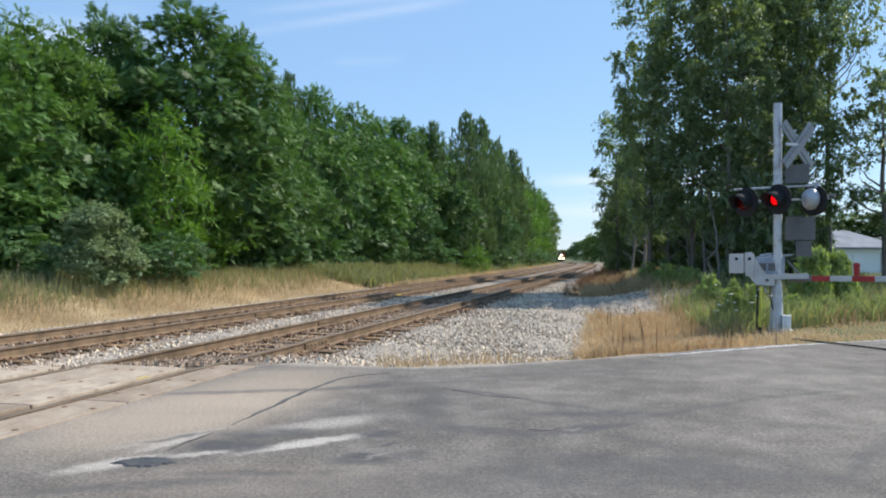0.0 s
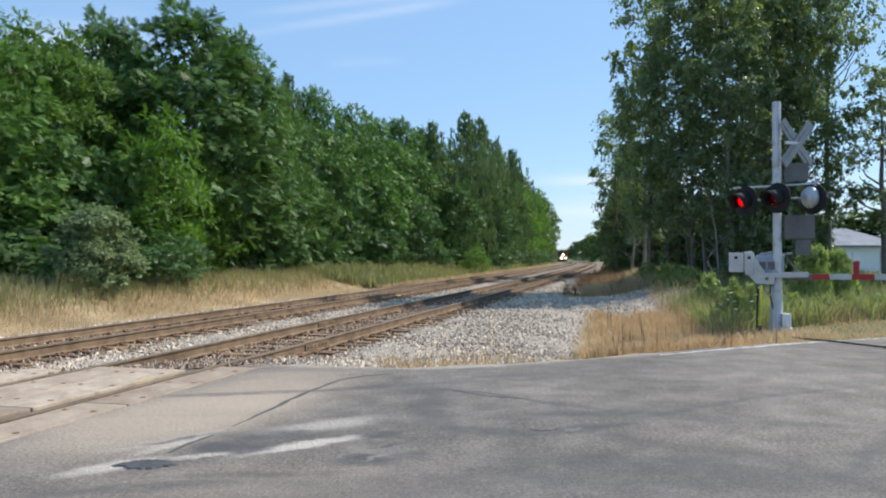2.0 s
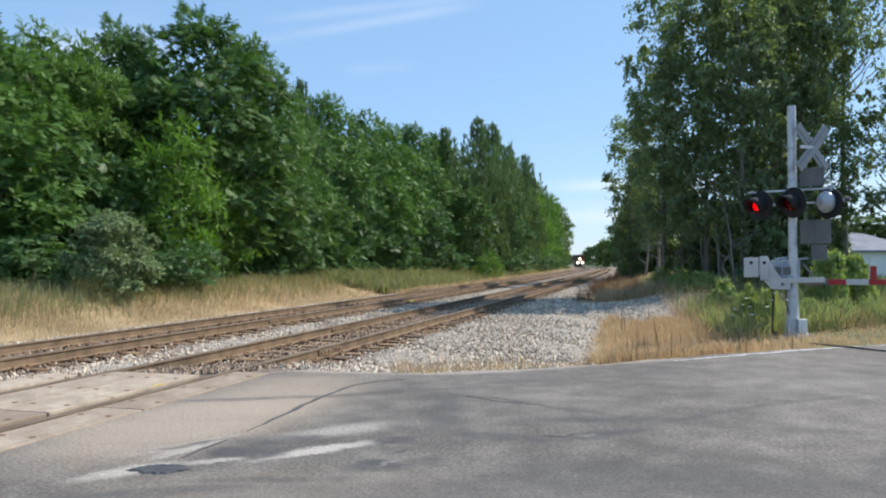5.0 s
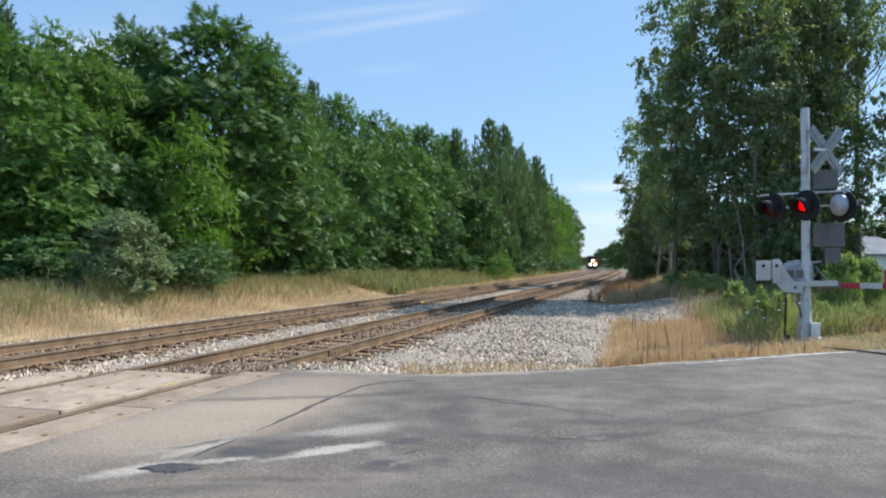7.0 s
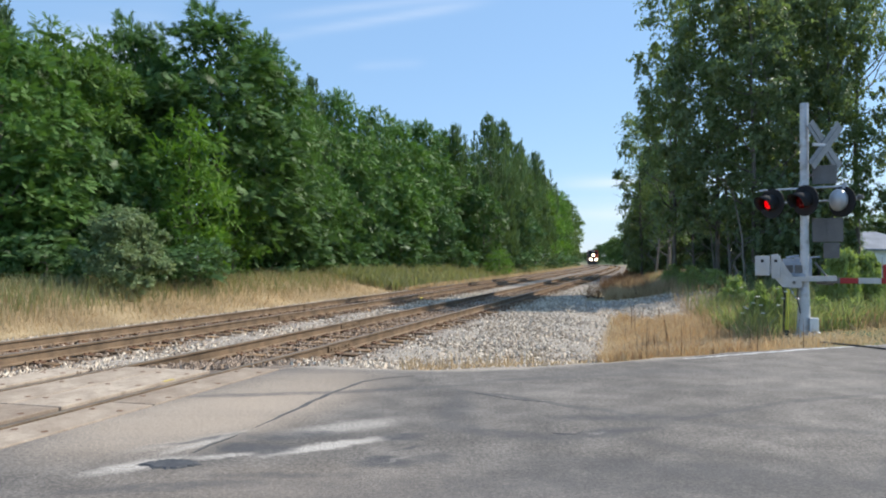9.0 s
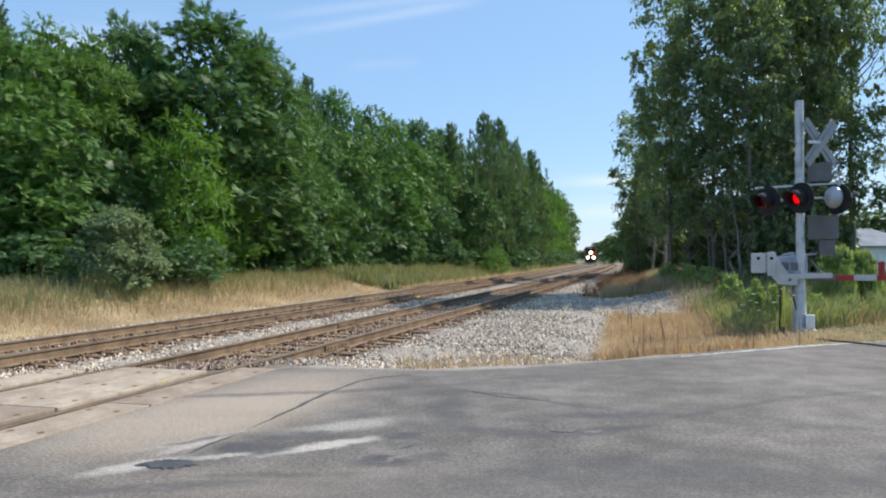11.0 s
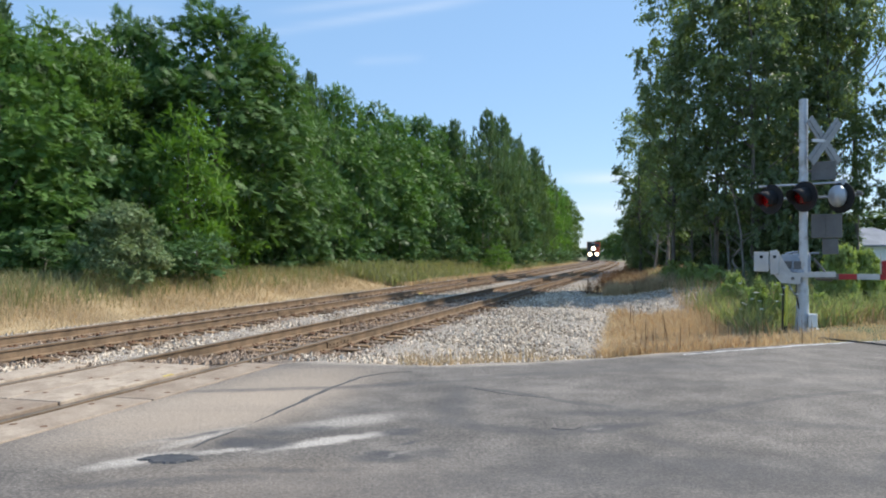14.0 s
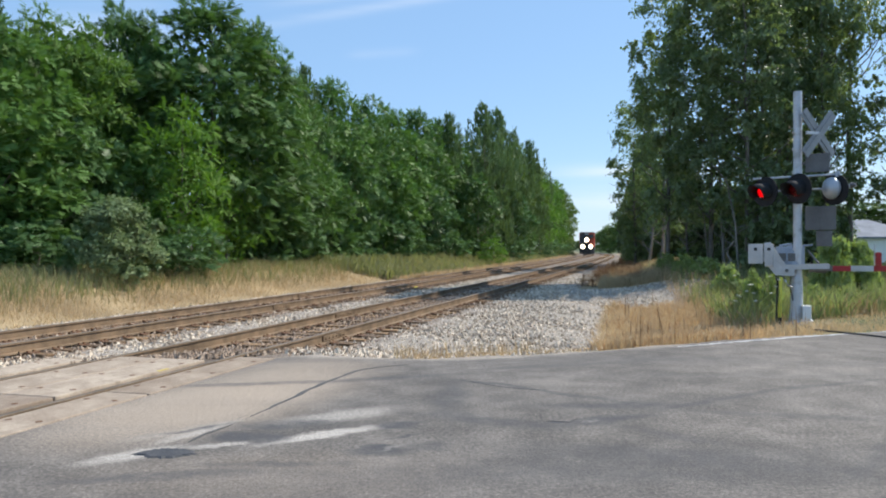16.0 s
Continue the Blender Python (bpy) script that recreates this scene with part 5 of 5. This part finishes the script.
def ribbon(points, width, z, rnd, step=0.12, ragged=0.35):
    """A thin flat strip with uneven edges along a bent line."""
    pts = [Vector((p.x, p.y, 0)) for p in points]
    line = []
    for a, b in zip(pts, pts[1:]):
        n = max(1, int((b - a).length / step))
        line += [a.lerp(b, k / n) for k in range(n)]
    line.append(pts[-1])
    vs, fs = [], []
    for i, p in enumerate(line):
        d = (line[min(i + 1, len(line) - 1)] - line[max(i - 1, 0)]).normalized()
        s = Vector((-d.y, d.x, 0))
        end = min(1.0, 0.25 + 4 * min(i, len(line) - 1 - i) / len(line))
        j = rnd.uniform(-0.3, 0.3) * width * ragged * 2
        w = width * end * (1 + rnd.uniform(-ragged, ragged))
        vs += [p + s * (w / 2 + j) + Vector((0, 0, z)), p - s * (w / 2 - j) + Vector((0, 0, z))]
        vs += [vs[-2] - Vector((0, 0, z + 0.004)), vs[-1] - Vector((0, 0, z + 0.004))]
        if i:
            o, q = 4 * i, 4 * i - 4
            fs += [(q, q + 1, o + 1, o), (q + 2, q, o, o + 2), (q + 1, q + 3, o + 3, o + 1)]
    return vs, fs


M_TAR = surface("tar_sealer", (0.05, 0.05, 0.054), (0.095, 0.092, 0.09), 2, 40, 0.85, bump_mm=1)
M_LINE = surface("worn_line_paint", (0.30, 0.295, 0.29), (0.62, 0.61, 0.60), 5, 40, 0.7, bump_mm=0.5)
M_TARPATCH = surface("fresh_tar_patch", (0.035, 0.037, 0.043), (0.085, 0.084, 0.086), 6, 50, 0.75, bump_mm=5)


def build_road_marks():
    rnd = random.Random(4)
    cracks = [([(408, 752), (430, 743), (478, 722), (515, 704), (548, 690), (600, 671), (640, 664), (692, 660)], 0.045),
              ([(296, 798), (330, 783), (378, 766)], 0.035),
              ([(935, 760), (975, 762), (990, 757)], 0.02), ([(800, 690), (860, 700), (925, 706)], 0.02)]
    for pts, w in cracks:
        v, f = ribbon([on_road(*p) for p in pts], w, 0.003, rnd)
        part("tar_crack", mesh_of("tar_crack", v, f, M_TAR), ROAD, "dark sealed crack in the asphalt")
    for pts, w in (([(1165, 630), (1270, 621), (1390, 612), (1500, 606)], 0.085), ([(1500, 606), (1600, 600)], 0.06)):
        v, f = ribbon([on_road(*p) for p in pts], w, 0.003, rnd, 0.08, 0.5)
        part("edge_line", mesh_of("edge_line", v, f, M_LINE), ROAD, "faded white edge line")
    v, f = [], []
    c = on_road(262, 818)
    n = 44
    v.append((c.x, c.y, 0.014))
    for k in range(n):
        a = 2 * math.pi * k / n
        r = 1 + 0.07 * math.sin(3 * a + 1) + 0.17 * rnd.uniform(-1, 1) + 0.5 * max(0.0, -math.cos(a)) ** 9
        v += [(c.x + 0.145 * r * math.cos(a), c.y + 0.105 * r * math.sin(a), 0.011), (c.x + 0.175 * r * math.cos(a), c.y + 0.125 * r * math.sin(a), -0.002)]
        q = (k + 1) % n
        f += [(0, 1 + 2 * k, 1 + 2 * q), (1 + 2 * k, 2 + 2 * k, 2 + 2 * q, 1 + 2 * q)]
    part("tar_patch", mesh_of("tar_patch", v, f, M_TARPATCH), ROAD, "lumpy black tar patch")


build_road_marks()


def build_hose():
    pts = [(7.28, 15.7, 0.0), (7.05, 14.6, 0.0), (5.95, 12.95, 0.02), (6.4, 12.3, 0.018), (6.7, 11.6, 0.018), (6.9, 10.9, 0.018), (7.4, 10.0, 0.018)]
    pts[0], pts[1] = [(x, y, float(ground_z(x, y)) + 0.02) for x, y, _ in pts[:2]]
    v, f = tube(pts, [0.013] * len(pts), 8)
    ob = thing("rubber_hose", Matrix(), "thin black rubber hose lying across the road edge", "hose")
    part("hose", mesh_of("hose", v, f, M_RUBBER, True), ob)


build_hose()


# ---- the white house behind the bushes ----
M_SIDING = surface("white_siding", (0.74, 0.74, 0.74), (0.84, 0.84, 0.83), 0.6, 12, 0.6, bump_mm=2)
M_ROOF = surface("grey_shingle", (0.13, 0.15, 0.18), (0.23, 0.25, 0.29), 0.8, 14, 0.85, bump_mm=6)
M_GLASS = surface("window_glass", (0.02, 0.024, 0.03), (0.04, 0.045, 0.05), 1, 5, 0.08, bump_mm=0)


def gable(x0, x1, y0, y1, z0, z1, over, hip=0.0):
    """A thick pitched roof with its ridge along y, hipped at both ends where hip is given."""
    bm = bmesh.new()
    xm = (x0 + x1) / 2
    prof = [(x0 - over, z0 - 0.12), (xm, z1), (x1 + over, z0 - 0.12), (x1 + over, z0 - 0.28), (xm, z1 - 0.18), (x0 - over, z0 - 0.28)]
    a = [bm.verts.new((x, y0 - over + (hip if k in (1, 4) else 0.0), z)) for k, (x, z) in enumerate(prof)]
    b = [bm.verts.new((x, y1 + over - (hip if k in (1, 4) else 0.0), z)) for k, (x, z) in enumerate(prof)]
    if hip:
        bm.faces.new((b[0], b[1], b[2]))
        bm.faces.new((b[3], b[4], b[5]))
        bm.faces.new((b[0], b[2], b[3], b[5]))
        bm.faces.new((a[0], a[1], a[2]))
        bm.faces.new((a[3], a[4], a[5]))
        bm.faces.new((a[0], a[2], a[3], a[5]))
    else:
        bm.faces.new(a[::-1])
        bm.faces.new(b)
    for i in range(6):
        j = (i + 1) % 6
        bm.faces.new((a[i], a[j], b[j], b[i]))
    bmesh.ops.recalc_face_normals(bm, faces=bm.faces[:])
    return bm


def walls(x0, x1, y0, y1, z0, z1, peak):
    bm = bmesh.new()
    xm = (x0 + x1) / 2
    a = [bm.verts.new(p) for p in ((x0, y0, z0), (x1, y0, z0), (x1, y0, z1), (xm, y0, peak), (x0, y0, z1))]
    b = [bm.verts.new((v.co.x, y1, v.co.z)) for v in a]
    bm.faces.new(a)
    bm.faces.new(b[::-1])
    for i in range(5):
        j = (i + 1) % 5
        bm.faces.new((a[i], b[i], b[j], a[j]))
    bmesh.ops.recalc_face_normals(bm, faces=bm.faces[:])
    return bm


def build_house():
    hs = thing("house", pose(40.4, 72, -0.3, 0, 0, 100), "white bungalow with grey shingle roof behind bushes", "house")
    part("wall", (walls(-3.8, 3.8, 0, 7, -0.3, 2.5, 2.51), M_SIDING), hs, "white siding walls")
    part("roof", (gable(-3.8, 3.8, 0, 7, 2.6, 4.1, 0.45, 2.8), M_ROOF), hs, "blue-grey shingle roof")
    part("wall", (walls(-3.0, 3.0, -9, -0.02, -0.3, 2.3, 3.0), M_SIDING), hs, "white siding walls")
    part("roof", (gable(-3.0, 3.0, -9, -0.48, 2.3, 3.2, 0.35), M_ROOF), hs, "blue-grey shingle roof")
    for x, y0, y1 in ((-3.86, 0.5, 2.0), (-3.06, -3.6, -0.9), (-3.06, -7.4, -4.6)):
        dr = part("garage_door", (box(bmesh.new(), x, x + 0.08, y0, y1, -0.1, 2.02, 0.02), M_WHITE), hs, "white panelled garage door")
        for k in range(3):
            part("door_panel", (box(bmesh.new(), x - 0.03, x + 0.01, y0 + 0.08, y1 - 0.08, 0.05 + k * 0.64, 0.6 + k * 0.64, 0.02), M_SIDING), dr)


build_house()


# ---- white flowers among the weeds ----
def build_flowers():
    rng = np.random.default_rng(8)
    proto = None
    for k in range(15):
        d = rng.uniform(14.6, 18)
        x = (rng.uniform(1265, 1345) - 784) / 1345 * d
        h = rng.uniform(0.55, 1.1)
        z = float(ground_z(x, d))
        if proto is None:
            proto = thing("wild_flower", pose(x, d, z), "white umbel of wild carrot among tall weeds", "flower", "wild flowers")
            v, f = tube([(0, 0, -0.03), (0.02, 0, 0.5), (0.0, 0.02, 1.0)], [0.006, 0.005, 0.004], 5)
            part("stem", mesh_of("stem", v, f, M_GRASS), proto)
            bm = bmesh.new()
            for q in range(26):
                a, r = q * 2.4, 0.0065 * math.sqrt(q)
                bmesh.ops.create_icosphere(bm, subdivisions=1, radius=0.009, matrix=Matrix.Translation((r * math.cos(a), 0.02 + r * math.sin(a), 1.0 + 0.02 * math.cos(r * 20))))
            part("umbel", (bm, M_FLOWER), proto, "flat white flower head")
        else:
            copy_thing(proto, Matrix.LocRotScale((x, d, z), Euler((rng.uniform(-0.15, 0.15), rng.uniform(-0.15, 0.15), k)), (1, 1, h)))


build_flowers()


def build_weed_clumps():
    rnd = random.Random(12)
    clump = (build_tree("bush", "light green leafy weed clump beside the signal", 97, "broad", 1.2, 0.8, 0.0, 34, 130, 0.05, M_LIME, 0.012, 8, long=2.4, shell=0.3), 1.2, 0.8)
    for px, top, d, r in ((1302, 492, 17.4, 26), (1330, 500, 17.0, 22), (1284, 508, 17.9, 22), (1402, 518, 18.2, 24), (1455, 522, 18.6, 26),
                          (1505, 516, 19.2, 28), (1560, 522, 18.8, 24), (1250, 482, 24, 30), (1215, 470, 27, 30), (1180, 464, 31, 26), (1150, 462, 33, 24)):
        put(px, top, d, r, clump, rnd, "weed clumps")
    hide_prototype(clump[0])


build_weed_clumps()


M_OCHRE = surface("faded_yellow_paint", (0.42, 0.31, 0.08), (0.55, 0.43, 0.14), 6, 60, 0.8, bump_mm=0.3)


def build_paint_marks():
    x, y = along(30.2, -SPACING + GAUGE)
    part("paint_mark", (box(bmesh.new(), -0.05, 0.085, -0.2, 0.2, -0.186, -0.15, 0.006), M_YELLOW), FAR, "yellow paint on the rail foot", pose(x, y, 0, 0, 0, -14))
    x, y = along(9.1, 0.62)
    part("paint_mark", (box(bmesh.new(), -0.02, 0.02, -0.1, 0.1, 0.0, 0.0105, 0.001), M_OCHRE), CROSSING, "yellow paint on a panel edge", pose(x, y, 0, 0, 0, -14))
    # bolted joint bars
    for tr, u, yy in ((NEAR, GAUGE, 13.4), (NEAR, -GAUGE, 17.3), (FAR, GAUGE - SPACING, 19.1), (FAR, -GAUGE - SPACING, 23.5)):
        for s in (-1, 1):
            x, y = along(yy, u + s * 0.024)
            bm = bmesh.new()
            box(bm, -0.012, 0.012, -0.45, 0.45, -0.145, -0.045, 0.006)
            for k in range(6):
                rod(bm, (s * 0.01, -0.37 + 0.148 * k, -0.095), (s * 0.03, -0.37 + 0.148 * k, -0.095), 0.016, 0.016, 6)
            part("joint_bar", (bm, M_RAIL), tr, "rusty bolted joint bar", pose(x, y, 0, 0, 0, -math.degrees(math.atan(track_slope(yy)))))


build_paint_marks()


# ---- the train ----
M_LOCO = surface("loco_black", (0.012, 0.012, 0.013), (0.035, 0.034, 0.034), 0.6, 20, 0.5, bump_mm=1)
M_ORANGE = surface("loco_red", (0.50, 0.055, 0.015), (0.66, 0.10, 0.025), 0.7, 20, 0.45, bump_mm=1)
M_STEEL = surface("dirty_steel", (0.05, 0.045, 0.04), (0.13, 0.115, 0.10), 1.5, 20, 0.6, 0.4, bump_mm=2)
M_HEAD = glow("headlight", (1.0, 0.85, 0.58), 5.0)


WHEELS = []


def build_loco(label):
    """A six-axle road engine; its front is -y, its base the rail head."""
    lo = thing("locomotive", Matrix(), label, "locomotive")
    part("deck", (box(bmesh.new(), -1.5, 1.5, 0.5, 21.5, 1.15, 1.5, 0.04), M_LOCO), lo)
    bm = bmesh.new()
    vs = [bm.verts.new(p) for p in ((-1.45, 0.5, 0.15), (1.45, 0.5, 0.15), (1.45, 0.5, 1.5), (-1.45, 0.5, 1.5), (-0.75, -0.05, 0.12), (0.75, -0.05, 0.12), (0.9, 0.12, 1.5), (-0.9, 0.12, 1.5))]
    for q in ((0, 1, 2, 3), (4, 5, 6, 7), (0, 1, 5, 4), (3, 2, 6, 7), (0, 3, 7, 4), (1, 2, 6, 5)):
        bm.faces.new([vs[i] for i in q])
    bmesh.ops.recalc_face_normals(bm, faces=bm.faces[:])
    part("plow", (bm, M_LOCO), lo, "black sloped snow plow")
    bm = bmesh.new()
    box(bm, -1.3, 1.3, 0.75, 2.6, 1.5, 3.15, 0.18)
    nose = part("nose", (bm, M_LOCO), lo, "black wide nose")
    part("nose_door", (box(bmesh.new(), -0.95, -0.35, 0.71, 0.78, 1.55, 2.9, 0.03), M_LOCO), nose, "black nose door")
    part("nose_panel", (box(bmesh.new(), 0.45, 1.27, 0.715, 0.76, 1.75, 3.0, 0.02), M_ORANGE), nose, "red-orange nose corner")
    cab = part("cab", (box(bmesh.new(), -1.55, 1.55, 2.3, 4.6, 1.5, 4.45, 0.12), M_ORANGE), lo, "red-orange cab")
    bm = bmesh.new()
    box(bm, -1.5, 1.5, 2.25, 4.7, 4.42, 4.62, 0.08)
    part("cab_roof", (bm, M_LOCO), lo, "black cab roof")
    part("front_panel", (box(bmesh.new(), -1.5, 0.45, 2.27, 2.31, 1.6, 4.4, 0.01), M_LOCO), cab, "black panel on the cab front")
    for x0, x1 in ((-1.35, -0.5), (0.5, 1.35)):
        part("windshield", (box(bmesh.new(), x0, x1, 2.25, 2.32, 3.35, 4.15, 0.03), M_GLASS), cab, "dark windshield")
    for x in (-1.56, 1.5):
        part("side_window", (box(bmesh.new(), x, x + 0.06, 2.9, 4.1, 3.3, 4.1, 0.02), M_GLASS), cab, "dark side window")
    part("number_board", (box(bmesh.new(), -0.42, 0.42, 2.22, 2.32, 4.1, 4.38, 0.02), M_WHITE), cab, "pale number board")
    part("hood", (box(bmesh.new(), -0.95, 0.95, 4.6, 21.0, 1.5, 4.3, 0.08), M_ORANGE), lo, "long red-orange engine hood")
    part("radiator", (box(bmesh.new(), -1.5, 1.5, 16.5, 20.6, 3.5, 4.55, 0.08), M_LOCO), lo, "black radiator with wings")
    part("fuel_tank", (box(bmesh.new(), -1.35, 1.35, 7.8, 13.6, 0.3, 1.14, 0.1), M_LOCO), lo, "black fuel tank")
    for y in (4.2, 17.6):
        tk = part("truck", (box(bmesh.new(), -1.2, 1.2, y - 2.4, y + 2.4, 0.45, 1.0, 0.06), M_STEEL), lo, "dirty steel truck frame")
        for k in (-1.85, 0.0, 1.85):
            bm = bmesh.new()
            rod(bm, (-0.82, 0, 0), (-0.68, 0, 0), 0.52, 0.52, 24)
            rod(bm, (0.68, 0, 0), (0.82, 0, 0), 0.52, 0.52, 24)
            rod(bm, (-0.7, 0, 0), (0.7, 0, 0), 0.09, 0.09, 10)
            WHEELS.append((part("wheelset", (bm, M_STEEL), tk, "", pose(0, y + k, 0.52)), y + k))
    bm = bmesh.new()
    box(bm, -0.18, 0.18, -0.5, 0.3, 0.72, 1.02, 0.04)
    part("coupler", (bm, M_STEEL), lo)
    for s in (-1, 1):
        bm = bmesh.new()
        for y in (0.6, 2.1):
            rod(bm, (s * 1.42, y, 1.5), (s * 1.42, y, 2.5), 0.02, 0.02, 8)
        rod(bm, (s * 1.42, 0.6, 2.5), (s * 1.42, 2.1, 2.5), 0.02, 0.02, 8)
        rod(bm, (s * 1.42, 0.55, 2.5), (s * 0.4, 0.55, 2.45), 0.02, 0.02, 8)
        part("handrail", (bm, M_WHITE), lo, "white handrail")
        bm = bmesh.new()
        for k in range(4):
            box(bm, s * 1.3 - 0.2, s * 1.3 + 0.2, 0.4 + 0.06 * k, 0.7, 0.3 + 0.3 * k, 0.34 + 0.3 * k, 0.01)
        part("steps", (bm, M_STEEL), lo)
    return lo


def round_lamp(lo, x, y, z, r):
    bm = bmesh.new()
    rod(bm, (x, y, z), (x, y + 0.3, z), r * 1.12, r * 1.0, 24)
    hs = part("lamp_housing", (bm, M_LOCO), lo, "black round lamp housing")
    bm = bmesh.new()
    bmesh.ops.create_uvsphere(bm, u_segments=20, v_segments=10, radius=r, matrix=pose(x, y, z, 90) @ Matrix.Diagonal((1, 1, 0.3, 1)))
    part("lamp", (bm, M_HEAD), hs, "bright lit lamp")


LOCO = build_loco("black and red-orange diesel locomotive with three lit lamps")
# lit discs made larger than the lamps, so their glare is in the shape
round_lamp(LOCO, 0.0, 0.42, 2.98, 0.42)
round_lamp(LOCO, -0.80, -0.05, 1.62, 0.42)
round_lamp(LOCO, 0.80, -0.05, 1.62, 0.42)
part("lamp_bracket", (box(bmesh.new(), -0.45, 0.45, 0.5, 0.8, 2.5, 3.2, 0.05), M_LOCO), LOCO)
SECOND = build_loco("black and red-orange second locomotive coupled behind the first")


def motions():
    # the train runs along the far track towards the crossing
    def place(y):
        px, py = along(y, -SPACING)
        return pose(px, py, float(grade(y)), 0, 0, -math.degrees(math.atan(track_slope(y))))
    secs = [0.5 * k for k in range(33)]
    walk(LOCO, [(t, place(343 - 11.7 * t)) for t in secs])
    walk(SECOND, [(t, place(343 + 22.6 - 11.7 * t)) for t in secs])
    # the wheels roll
    turn = math.degrees(11.7 / 0.52)
    for wheel, y in WHEELS:
        walk(wheel, [(k / 15, pose(0, y, 0.52, turn * k / 15, 0, 0)) for k in range(241)])
    # the flashing lamps take turns: added discs flip over inside them in a tenth of a second
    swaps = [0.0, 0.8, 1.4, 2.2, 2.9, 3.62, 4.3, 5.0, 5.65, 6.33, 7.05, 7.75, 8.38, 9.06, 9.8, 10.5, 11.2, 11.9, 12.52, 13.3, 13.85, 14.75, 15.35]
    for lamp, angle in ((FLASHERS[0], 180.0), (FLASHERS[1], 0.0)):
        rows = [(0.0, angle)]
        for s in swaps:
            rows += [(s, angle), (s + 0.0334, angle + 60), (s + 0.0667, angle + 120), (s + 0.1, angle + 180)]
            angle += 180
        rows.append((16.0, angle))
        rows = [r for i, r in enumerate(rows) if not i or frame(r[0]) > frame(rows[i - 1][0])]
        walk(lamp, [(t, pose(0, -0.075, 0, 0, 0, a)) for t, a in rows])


motions()
